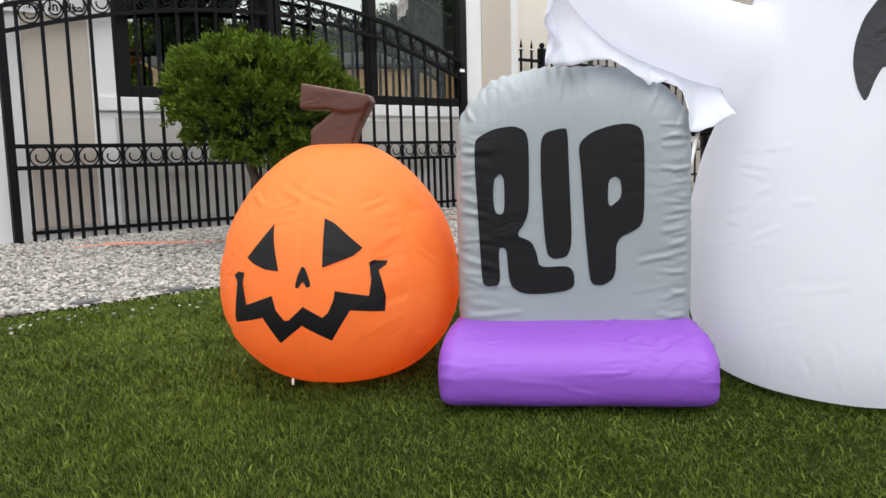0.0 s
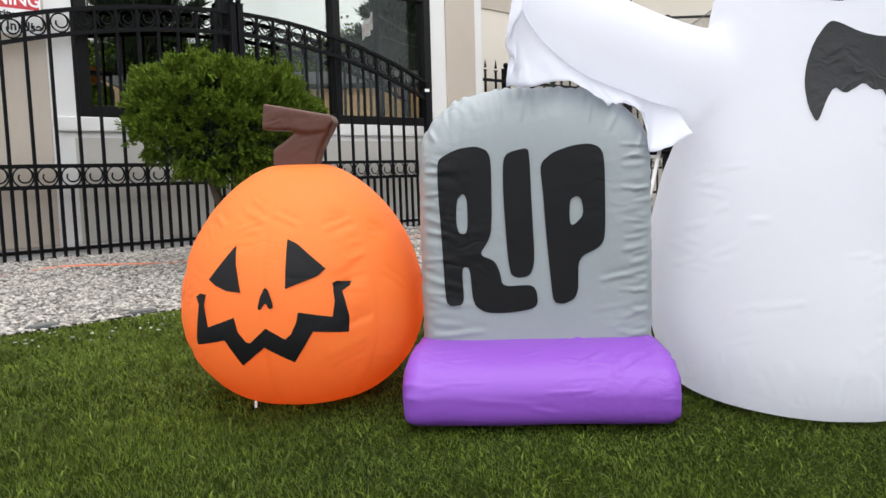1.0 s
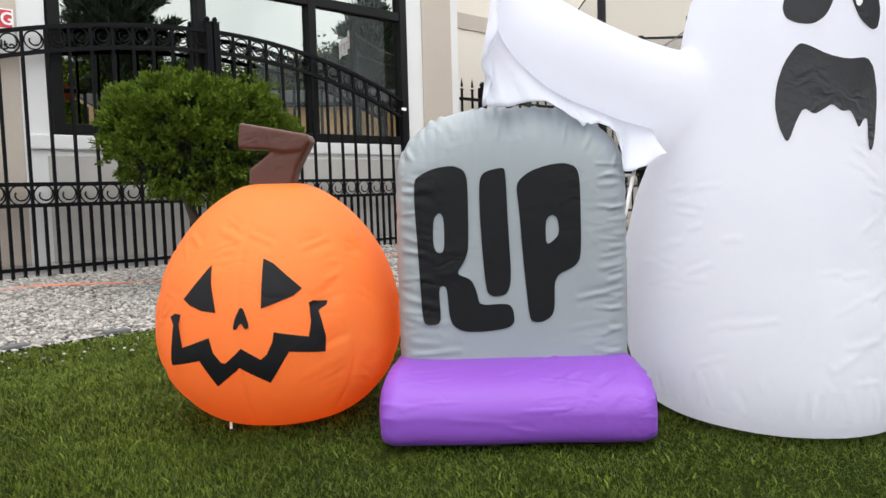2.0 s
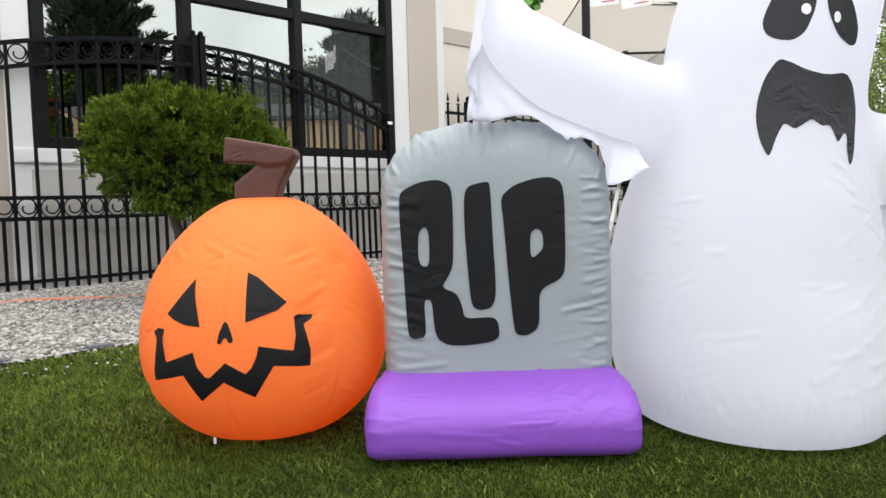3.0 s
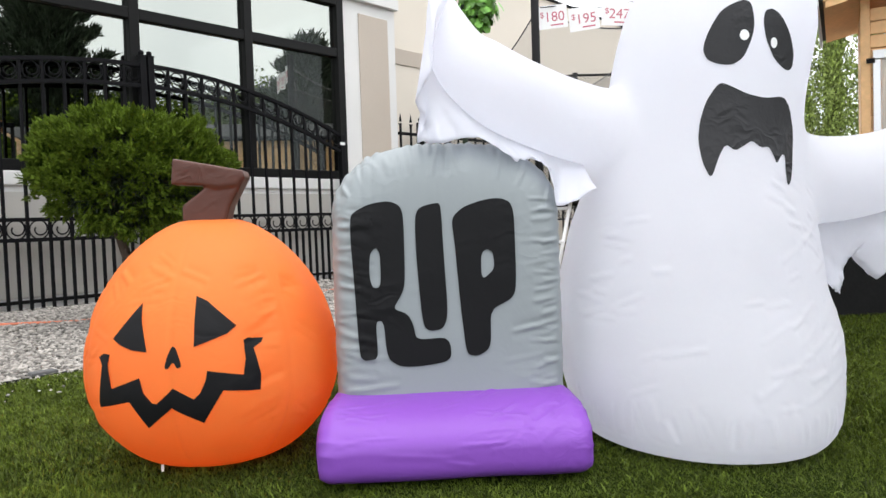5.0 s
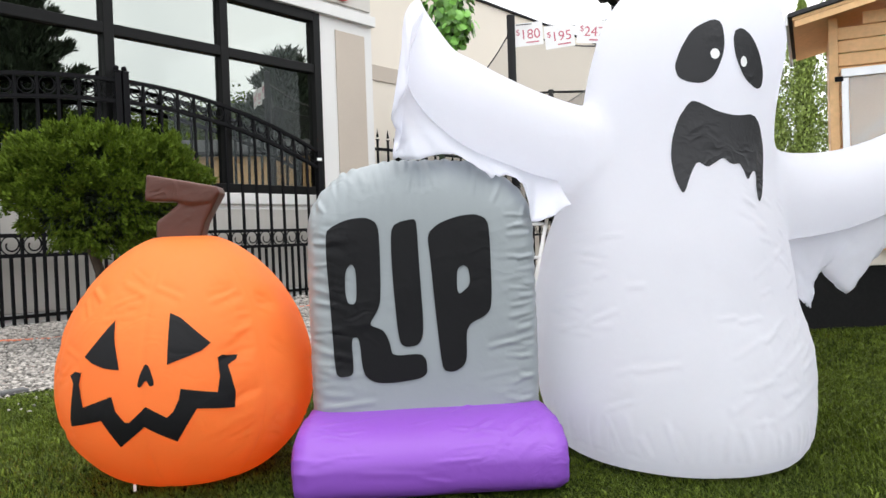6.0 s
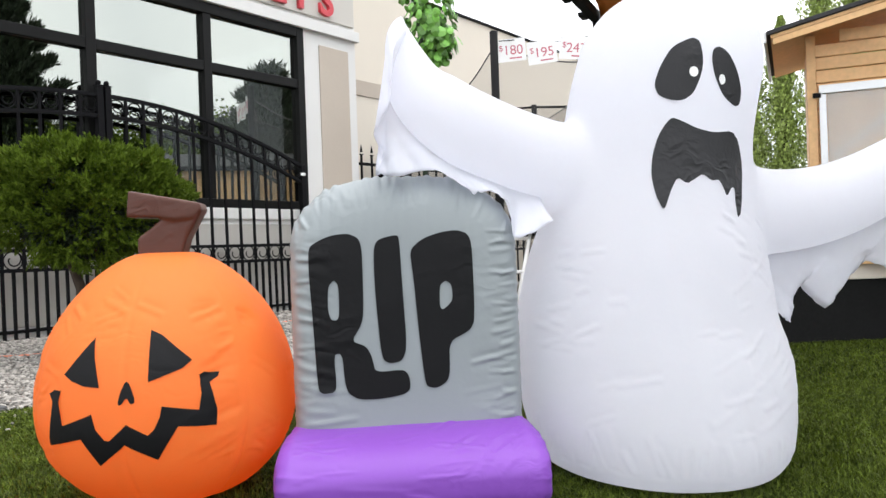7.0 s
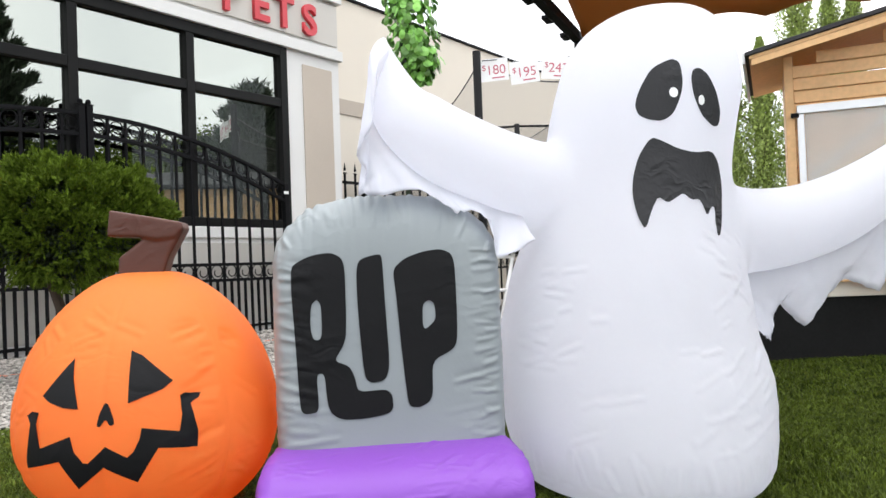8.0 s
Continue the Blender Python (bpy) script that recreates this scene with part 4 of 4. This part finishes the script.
def ladder():
    t = thing("trampoline_ladder", "white metal trampoline ladder", "ladder", pose(5.88, 3.60, 0))
    for dx, dy in ((0, 0), (-0.22, 0.20)):
        v, f = tube([(dx, dy, -0.02), (dx + 0.37, dy, 0.86)], 0.017, 10)
        part("rail", mesh_of("rail", v, f, PAPER, True), None, t)
    for z in (0.10, 0.33, 0.62):
        x = 0.42 * z
        v, f = tube([(x, 0, z), (x - 0.22, 0.20, z)], 0.015, 10)
        part("rung", mesh_of("rung", v, f, PAPER, True), None, t)


def net_frame():
    # simple frame added in place of a second, smaller trampoline's enclosure
    t = thing("net_frame", "black framed grey net in place of a second trampoline's rim", "net", pose(9.05, 5.15, 0.0, 0, 0, -58))
    for x in (-1.0, 0.0, 1.0):
        v, f = tube([(x, 0, -0.06), (x, 0, 2.37)], 0.035, 10)
        part("post", mesh_of("post", v, f, FOAM, True), None, t)
    v, f = tube([(-1.0, 0, 2.34), (-0.5, 0, 2.325), (0, 0, 2.34), (0.5, 0, 2.325), (1.0, 0, 2.34)], 0.016, 8)
    part("top_bar", mesh_of("top_bar", v, f, FOAM, True), None, t)
    vs = [(-1 + 0.2 * i, 0.02, 0.1 + 2.22 * k / 8) for i in range(11) for k in range(9)]
    part("net", mesh_of("net", vs, grid_faces(11, 9), NET), None, t, "grey net")


net_frame()
trampoline()
price_tags()
ladder()


# ---- wooden chicken coop on a skirted stand ----
COOP = Matrix(((0.63, 0.777, 0, 4.50), (-0.777, 0.63, 0, 0.92), (0, 0, 1, 0), (0, 0, 0, 1)))


def coop():
    s = thing("display_stand", "low stand wrapped in black cloth skirt with cream edge board", "stand", COOP)
    bm = box(-0.55, 2.2, 0.02, 1.6, -0.01, 0.33)
    bmesh.ops.subdivide_edges(bm, edges=bm.edges[:], cuts=12, use_grid_fill=True)
    for v in bm.verts:
        if v.co.z < 0.32:
            v.co.y += 0.012 * math.sin(v.co.x * 26) * (0.33 - v.co.z) / 0.33
    part("skirt", bm, SKIRT, s)
    part("edge_board", box(0.16, 2.2, -0.005, 0.018, 0.32, 0.405, 0.004), STUCCO_CREAM, s, "cream edge board")
    part("deck", box(0.16, 2.2, 0.02, 1.6, 0.33, 0.40, 0.003), STUCCO_CREAM, s)
    c = thing("chicken_coop", "orange cedar chicken coop with shingled roof and hazy door panel", "chicken coop", Matrix(((0.22, 0.975, 0, 4.53), (-0.975, 0.22, 0, 0.945), (0, 0, 1, 0.40), (0, 0, 0, 1))))
    z = 0.0
    while z < 1.5:
        top = min(z + 0.0625, 1.5)
        part("siding_board", box(max(0.04, (top - 1.185) / 0.215), 1.7, 0.0 if round(z / 0.068) % 2 else 0.002, 0.02, z, top, 0.003), CEDAR, c)
        z += 0.068
    part("corner_post", box(-0.005, 0.04, -0.012, 0.05, 0, 1.20, 0.003), CEDAR, c)
    part("side_wall", box(0.0, 0.03, 0.05, 0.8, 0, 1.2, 0.002), CEDAR, c)
    part("back_wall", box(0.03, 1.7, 0.77, 0.8, 0, 1.16, 0.002), CEDAR, c)
    slope = 0.215
    for name, mat, z0, z1, y0, y1, x0, x1 in (("roof", ROOFING, 0.0, 0.022, -0.20, 0.95, -0.19, 1.8), ("soffit", CEDAR, -0.02, -0.002, -0.185, 0.93, -0.17, 1.8), ("barge_board", CEDAR, -0.055, -0.022, -0.185, -0.165, -0.16, 1.8)):
        bm = box(x0, x1, y0, y1, z0, z1, 0.002)
        for v in bm.verts:
            v.co.z += 1.225 + slope * (v.co.x + 0.02)
        part(name, bm, mat, c)
    for k in range(5):
        y = -0.19 + k * 0.23
        bm = box(-0.205, -0.19, y, y + 0.22, 1.15, 1.21, 0.003)
        part("shingle", bm, ALU, c, "grey metal shingle edge")
    d = part("door", box(0.05, 0.80, -0.028, -0.008, 0.89, 0.935, 0.003), ALU, c, "aluminium door frame")
    for x0, x1, z0, z1 in ((0.05, 0.085, 0.1, 0.888), (0.765, 0.80, 0.1, 0.888), (0.05, 0.80, 0.06, 0.098)):
        part("frame_bar", box(x0, x1, -0.026, -0.010, z0, z1, 0.003), ALU, d)
    part("hazy_panel", box(0.087, 0.763, -0.020, -0.016, 0.1, 0.888), POLY, d, "hazy plastic door panel")
    bm = box(-0.52, 0.52, -0.013, -0.007, -0.014, 0.014, 0.002)
    bmesh.ops.rotate(bm, verts=bm.verts[:], cent=(0, 0, 0), matrix=Matrix.Rotation(radians(-38), 3, "Y"))
    bmesh.ops.translate(bm, verts=bm.verts[:], vec=(0.52, 0, 0.88))
    part("brace", bm, ALU, d, "diagonal aluminium brace")
    part("hinge", box(0.02, 0.06, -0.035, -0.029, 0.87, 0.895, 0.002), IRON, d)
    part("latch", box(0.03, 0.08, -0.042, -0.029, 0.46, 0.49, 0.003), IRON, d)


def shed():
    s = thing("wooden_shed", "orange-brown wooden display shed with dark roof", "shed", pose(10.6, -2.3, -0.03, 0, 0, 40))
    z = 0.0
    while z < 2.2:
        part("siding_board", box(-1.5, 1.6, -0.8, 0.8, z, z + 0.145, 0.004), CEDAR, s)
        z += 0.15
    bm = box(-1.7, 1.8, -1.0, 1.0, 2.26, 2.32, 0.004)
    bmesh.ops.subdivide_edges(bm, edges=bm.edges[:], cuts=1, use_grid_fill=True)
    for v in bm.verts:
        v.co.z += 0.35 * (1 - abs(v.co.y))
    part("roof", bm, ROOFING, s)


coop()
shed()
tagged(part("storage_box", box(9.0, 9.8, 1.55, 1.95, -0.05, 0.86, 0.01), RED_PAINT, None), "small red storage box standing behind the lawn", "box")


# ---- brown canopy overhead ----
def canopy():
    c = thing("canopy", "brown canvas canopy with a black frame and scalloped edge", "canopy", pose(3.81, 1.77, 1.715, 0, 0, 12))
    rows, cols = 14, 60
    vs = []
    for i in range(rows):
        f = i / (rows - 1)
        for k in range(cols):
            y = -2.6 * k / (cols - 1)
            scallop = 0.05 * abs(math.sin(math.pi * (y + 0.05) / 0.42)) - 0.05
            vs.append((-1.0 * f, y, 0.02 + (scallop if i == 0 else 0.20 * math.sin(f * 1.6)) + 0.01 * wave(f * 3, y, 0, 3)))
    ob = part("canvas", mesh_of("canvas", vs, grid_faces(rows, cols), CANVAS, True), None, c, "brown canvas sheet")
    mod = ob.modifiers.new("thickness", "SOLIDIFY")
    mod.thickness = 0.004
    part("frame_bar", box(-1.05, 0.02, 0.004, 0.05, -0.02, 0.03, 0.004), IRON, c, "black frame bar")
    for x in (-0.15, -0.48, -0.8):
        part("clip", box(x, x + 0.09, 0.052, 0.085, -0.02, 0.0, 0.003), IRON, c)
    for x in (-0.95, 0.0):
        for y in (0.027, -2.6):
            if y < 0:
                v, f = tube([(x, y, -1.78), (x, y, 0.0)], 0.025, 10)
                part("leg", mesh_of("leg", v, f, IRON, True), None, c)
    v, f = tube([(0.0, 0.027, -1.78), (0.0, 0.027, -0.02)], 0.02, 10)
    part("leg", mesh_of("leg", v, f, IRON, True), None, c)


canopy()


# ---- plants ----
def leaf_mesh(name, at, facing, length, width, mat, rng, bend=0.25):
    """Small pointed leaves (four corners each) at the places, along the facing vectors."""
    n = len(at)
    d = facing / np.linalg.norm(facing, axis=1, keepdims=True)
    side = np.cross(d, rng.normal(size=(n, 3)))
    side /= np.linalg.norm(side, axis=1, keepdims=True) + 1e-9
    up = np.cross(side, d)
    l = (length * rng.uniform(0.6, 1.25, n))[:, None]
    w = (width * rng.uniform(0.6, 1.25, n))[:, None]
    mid = at + d * l * 0.45 + up * l * bend * 0.4
    vs = np.stack([at, mid + side * w, at + d * l, mid - side * w], 1).reshape(-1, 3)
    fs = np.arange(4 * n).reshape(-1, 4)
    return fast_mesh(name, vs, fs, mat)


def shrub():
    rng = np.random.default_rng(4)
    c = np.array((2.345, 4.12, 0.835))
    t = thing("cedar_shrub", "round clipped green cedar shrub on a short trunk", "shrub", pose(0, 0, 0))
    for k in range(4):
        a = k * 1.7
        pts = spline([(c[0], c[1], 0.02), (c[0] + 0.02 * math.cos(a), c[1] + 0.02 * math.sin(a), 0.25), (c[0] + 0.12 * math.cos(a), c[1] + 0.12 * math.sin(a), 0.5), (c[0] + 0.22 * math.cos(a), c[1] + 0.22 * math.sin(a), 0.75)], 14)
        v, f = tube(pts, np.linspace(0.034, 0.012, 14), 8)
        part("trunk" if k == 0 else "limb", mesh_of("limb", v, f, BARK, True), None, t)
    rad = np.array((0.475, 0.44, 0.315))
    k = 230
    turn, high = np.arange(k) * 2.39996, 1 - (np.arange(k) + 0.5) * 1.86 / k
    cd = np.stack([np.cos(turn) * np.sqrt(1 - high ** 2), np.sin(turn) * np.sqrt(1 - high ** 2), high], 1) + rng.normal(size=(k, 3)) * 0.05
    cd /= np.linalg.norm(cd, axis=1, keepdims=True)
    flat = (np.abs(cd) ** 3.2).sum(1) ** (-1 / 3.2)
    lump = np.array([1 + 0.14 * wave(*q, 2.4) for q in cd]) * rng.uniform(0.74, 1.02, k)
    narrow = 1 - 0.34 * np.clip(0.15 - cd[:, 2], 0, 1)
    cc = c + cd * rad * (flat * lump)[:, None] * np.stack([narrow, narrow, np.ones(k)], 1)
    # every clump is a tuft of flat upright fans
    # fewer fans low down, so the dark inner growth shows as underside shade
    pick = np.repeat(np.arange(k), np.where(cd[:, 2] > -0.15, 84, 26))
    n = len(pick)
    way = cd[pick] * 0.9 + np.array((0, 0, 0.55)) + rng.normal(size=(n, 3)) * 0.42
    way[cd[pick][:, 2] < -0.35] += np.array((0, 0, -0.9))
    way /= np.linalg.norm(way, axis=1, keepdims=True)
    root = cc[pick] + rng.normal(size=(n, 3)) * np.array((0.026, 0.026, 0.019)) - way * 0.02
    side = np.cross(way, rng.normal(size=(n, 3)))
    side /= np.linalg.norm(side, axis=1, keepdims=True)
    fan_at, fan_dir = [], []
    for q in range(11):
        s = (q - 5) / 5
        fan_at.append(root + way * (0.012 + 0.030 * (1 - abs(s))) + side * s * 0.006)
        fan_dir.append(way + side * s * 1.1 + rng.normal(size=(n, 3)) * 0.16)
    part("crown", leaf_mesh("crown", np.vstack(fan_at), np.vstack(fan_dir), 0.026, 0.0042, CEDAR_LEAF, rng), None, t, "clumped green cedar sprays")
    # inner leaves coloured dark to put shade into gaps and underside
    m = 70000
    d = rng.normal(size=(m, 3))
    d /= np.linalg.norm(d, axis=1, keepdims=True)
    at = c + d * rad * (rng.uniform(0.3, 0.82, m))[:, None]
    part("inner_growth", leaf_mesh("inner_growth", at, d + rng.normal(size=(m, 3)) * 0.6, 0.034, 0.007, DARK_GREEN, rng), None, t, "inner twigs in a darker green that stands for shade")


def ivy():
    rng = np.random.default_rng(8)
    t = thing("ivy_garland", "green artificial ivy garland trailing from a garden pole", "garland", pose(2.87, 2.19, 0))
    v, f = tube([(-0.02, 0.02, 2.6), (-0.02, 0.0, 2.0), (0.0, 0, 1.7), (0.04, -0.03, 1.42)], 0.008, 6)
    part("vine", mesh_of("vine", v, f, BARK, True), None, t)
    v, f = tube([(-0.02, 0.02, -0.01), (-0.02, 0.02, 2.6)], 0.012, 8)
    part("pole", mesh_of("pole", v, f, DARK_GREEN, True), None, t, "thin green garden pole")
    n = 1150
    z = rng.uniform(1.39, 2.6, n)
    a = rng.uniform(0, 2 * math.pi, n)
    r = 0.115 * np.clip((z - 1.36) / 0.12, 0.25, 1) * rng.uniform(0.45, 1.1, n)
    shift = np.interp(z, [1.39, 1.55, 1.75, 2.6], [0.05, 0.02, 0, -0.03])
    at = np.stack([shift * 0.67 + r * np.cos(a), -shift * 0.74 + r * np.sin(a), z], 1)
    vs, fs = [], []
    for p, ang in zip(at, a):
        nrm = Vector((math.cos(ang), math.sin(ang), 0.25)) + Vector(rng.normal(size=3)) * 0.35
        m = nrm.to_track_quat("Z", "Y").to_matrix()
        s = rng.uniform(0.014, 0.024)
        base = len(vs)
        for k in range(7):
            b = 2 * math.pi * k / 7
            vs.append(Vector(p) + m @ Vector((s * math.cos(b), s * 1.15 * math.sin(b), -0.12 * s * (k % 2))))
        vs.append(Vector(p) + m @ Vector((0, 0, 0.18 * s)))
        fs += [(base + k, base + (k + 1) % 7, base + 7) for k in range(7)]
    tagged(part("leaves", mesh_of("leaves", vs, fs, IVY_LEAF), None, t, "round glossy green leaves"), kind="stuff")


def column_tree(x, y, h, r, seed, n=19000):
    rng = np.random.default_rng(seed)
    t = thing("poplar", "tall narrow green poplar tree far behind the lawn", "tree", pose(x, y, -0.05), "poplars")
    v, f = tube([(0, 0, 0), (0.05, 0, h * 0.5), (0, 0, h * 0.96)], [0.16, 0.09, 0.02], 8)
    part("trunk", mesh_of("trunk", v, f, BARK, True), None, t)
    z = rng.uniform(0.06, 1, n)
    k = rng.integers(0, 26, n)
    a = k * 2.4 + rng.normal(size=n) * 0.35
    prof = r * np.interp(z, [0, 0.15, 0.5, 0.85, 1], [0.5, 0.95, 1, 0.6, 0.06])
    q = prof * np.sqrt(rng.uniform(0.05, 1, n)) * (0.72 + 0.38 * np.sin(k * 5.1 + z * 11))
    at = np.stack([q * np.cos(a), q * np.sin(a), z * h], 1)
    face = np.stack([np.cos(a) * 0.5, np.sin(a) * 0.5, np.full(n, 1.1)], 1) + rng.normal(size=(n, 3)) * 0.5
    part("crown", leaf_mesh("crown", at, face, 0.10, 0.028, POPLAR_LEAF, rng), None, t, "upright green foliage with gaps")


def pine(x, y, h, r, seed, n=9000):
    rng = np.random.default_rng(seed)
    t = thing("pine_tree", "dark green pine tree across the forecourt", "tree", pose(x, y, -0.05), "pine trees")
    v, f = tube([(0, 0, 0), (0.05, 0, h * 0.5), (0, 0, h * 0.97)], [0.2, 0.12, 0.02], 8)
    part("trunk", mesh_of("trunk", v, f, BARK, True), None, t)
    limbs = 130
    li = rng.integers(0, limbs, n)
    lz = np.sort(rng.uniform(0.12, 0.99, limbs))
    la = np.arange(limbs) * 2.4
    s = np.sqrt(rng.uniform(0.02, 1, n))
    reach = r * (1 - lz[li]) ** 0.7 * (0.8 + 0.3 * np.sin(li * 3.3))
    at = np.stack([np.cos(la[li]) * s * reach, np.sin(la[li]) * s * reach, lz[li] * h + 0.25 * s ** 2 * reach], 1) + rng.normal(size=(n, 3)) * (0.05 + 0.07 * r * (1 - s))[:, None]
    face = np.stack([np.cos(la[li]), np.sin(la[li]), np.full(n, 1.3)], 1) + rng.normal(size=(n, 3)) * 0.5
    part("crown", leaf_mesh("crown", at, face, 0.26, 0.028, FIR_LEAF, rng), None, t, "dark needle tufts on spreading limbs")


def leafy_tree(x, y, h, r, seed, n=60000):
    rng = np.random.default_rng(seed)
    t = thing("leafy_tree", "round leafy green tree across the forecourt", "tree", pose(x, y, -0.05), "leafy trees")
    v, f = tube([(0, 0, 0), (0.1, 0, h * 0.4), (0, 0.1, h * 0.8)], [0.18, 0.13, 0.04], 8)
    part("trunk", mesh_of("trunk", v, f, BARK, True), None, t)
    k = rng.integers(0, 40, n)
    cd = rng.normal(size=(40, 3))
    cd /= np.linalg.norm(cd, axis=1, keepdims=True)
    cc = cd * np.array((r, r, h * 0.36)) * rng.uniform(0.4, 0.95, 40)[:, None] + np.array((0, 0, h * 0.62))
    at = cc[k] + rng.normal(size=(n, 3)) * r * 0.17
    part("crown", leaf_mesh("crown", at, rng.normal(size=(n, 3)) + np.array((0, 0, 0.3)), 0.11, 0.04, CEDAR_LEAF, rng), None, t, "clumped green leaves")


shrub()
ivy()
for k, (x, y, h, r) in enumerate(((24.6, 6.6, 6.6, 0.62), (24.8, 5.75, 7.0, 0.66), (25.0, 4.75, 9.6, 0.80), (26.5, 4.1, 9.0, 0.60), (26.8, 3.5, 8.8, 0.55), (25.5, 7.6, 5.2, 0.7))):
    column_tree(x, y, h, r, 20 + k)
pine(10.6, -12.0, 8.6, 3.0, 41, 64000)
pine(14.9, -5.9, 5.6, 2.5, 42, 56000)
pine(7.5, -15.0, 7.5, 2.2, 45, 8000)
for k, (x, y, h, r) in enumerate(((14.4, -9.8, 4.7, 1.9), (9.0, -12.5, 4.2, 2.2), (12.3, -11.4, 4.3, 2.2), (15.6, -9.0, 4.8, 1.9), (18.5, -7.2, 5.2, 2.0), (6.5, -13.0, 4.4, 2.2))):
    leafy_tree(x, y, h, r, 60 + k)


# ---- gravel stones and turf blades ----
def stones(name, x0, x1, y0, y1, n, low, high, seed):
    rng = np.random.default_rng(seed)
    bm = bmesh.new()
    bmesh.ops.create_icosphere(bm, subdivisions=1, radius=1)
    bv = np.array([v.co[:] for v in bm.verts])
    bf = np.array([[v.index for v in f.verts] for f in bm.faces])
    bm.free()
    x, y = rng.uniform(x0, x1, n), rng.uniform(y0, y1, n)
    z = np.array([gravel_height(a, b) for a, b in zip(x, y)])
    size = rng.uniform(low, high, (n, 1, 1)) * rng.uniform(0.6, 1.2, (n, 1, 3)) * np.array((1, 1, 0.65))
    v = bv[None] * (1 + rng.normal(size=(n, len(bv), 1)) * 0.16) * size
    a = rng.uniform(0, 2 * math.pi, n)
    ca, sa = np.cos(a)[:, None], np.sin(a)[:, None]
    v = np.stack([v[:, :, 0] * ca - v[:, :, 1] * sa + x[:, None], v[:, :, 0] * sa + v[:, :, 1] * ca + y[:, None], v[:, :, 2] + z[:, None] + 0.004], 2)
    f = (bf[None] + np.arange(n)[:, None, None] * len(bv)).reshape(-1, 3)
    tagged(part(name, fast_mesh(name, v.reshape(-1, 3), f, STONE), None, None), "loose pale grey crushed stones", "gravel", kind="stuff")


def blades(name, r0, r1, a0, a1, n, tall, wide, seed):
    """Turf blades over a stretch of lawn, given along and away from the inflatables' line."""
    rng = np.random.default_rng(seed)
    u, w = rng.uniform(r0, r1, n), rng.uniform(a0, a1, n)
    x = 1.3047 + 0.6747 * u + 0.7381 * w
    y = 1.0875 - 0.7381 * u + 0.6747 * w
    keep = y < TURF_EDGE - 0.01 + 0.015 * np.sin(x * 9)
    x, y = x[keep], y[keep]
    n = len(x)
    tuft = np.array([wave(a, b, 0, 5) for a, b in zip(x, y)])
    h = tall * rng.uniform(0.45, 1.15, n) * (1 + 0.5 * tuft)
    a = rng.uniform(0, 2 * math.pi, n)
    lean_dir = rng.normal(size=n) * 1.6 + 2.2 + tuft * 2.5
    lean = rng.uniform(0.2, 1.9, n) * h
    wv = np.stack([np.cos(a), np.sin(a), np.zeros(n)], 1) * (wide * rng.uniform(0.6, 1.2, n))[:, None]
    base = np.stack([x, y, np.full(n, -0.012)], 1)
    ld = np.stack([np.cos(lean_dir), np.sin(lean_dir), np.zeros(n)], 1)
    mid = base + ld * (lean * 0.3)[:, None]
    mid[:, 2] += h * 0.65 + 0.004
    tip = base + ld * lean[:, None]
    tip[:, 2] += h * rng.uniform(0.75, 1.05, n) + 0.006
    v = np.stack([base - wv, base + wv, mid + wv * 0.8, mid - wv * 0.8, tip + wv * 0.25, tip - wv * 0.25], 1).reshape(-1, 3)
    k = np.arange(n)[:, None] * 6
    f = np.concatenate([k + np.array([[0, 1, 2, 3]]), k + np.array([[3, 2, 4, 5]])], 1).reshape(-1, 4)
    tagged(part(name, fast_mesh(name, v, f, GRASS, True), None, None), "short green artificial turf blades", "grass", kind="stuff")


stones("gravel_stones", 0.2, 3.6, TURF_EDGE, 5.36, 26000, 0.006, 0.016, 5)
stones("gravel_stones", -3.0, 0.2, TURF_EDGE, 5.36, 14000, 0.006, 0.017, 17)
stones("gravel_stones", 3.6, 7.6, TURF_EDGE, 5.8, 6000, 0.010, 0.022, 6)
rng_bits = np.random.default_rng(9)
stones("stray_stones", -0.2, 2.4, 2.72, TURF_EDGE, 130, 0.004, 0.009, 15)
tagged(part("edging_trim", box(-6, 12, TURF_EDGE + 0.002, TURF_EDGE + 0.014, -0.05, 0.003, 0.002), FOAM, None), "thin black plastic edging strip between turf and gravel", "edging", kind="structure")
for k in range(9):
    ob = part("edging_stone", box(-0.05, 0.05, -0.025, 0.025, -0.03, 0.014, 0.006), ASPHALT, None)
    ob.matrix_world = pose(-0.6 + k * 0.52 + rng_bits.uniform(-0.08, 0.08), TURF_EDGE + 0.05, 0, 0, 0, rng_bits.uniform(-12, 12))
    tagged(ob, "dark grey concrete edging stone sunk beside the turf", "edging stone", "edging stones")
blades("turf_blades", -4.2, 4.2, -3.2, 4.4, 110000, 0.014, 0.0024, 16)
blades("turf_blades", -1.6, 1.45, -0.85, 0.15, 190000, 0.0085, 0.0008, 11)
blades("turf_blades", -2.3, 1.9, 0.15, 1.2, 150000, 0.0105, 0.0013, 12)
blades("turf_blades", -2.9, 0.6, 1.2, 3.0, 150000, 0.014, 0.0026, 13)
blades("turf_blades", 0.6, 3.6, 1.2, 3.6, 60000, 0.015, 0.0024, 14)
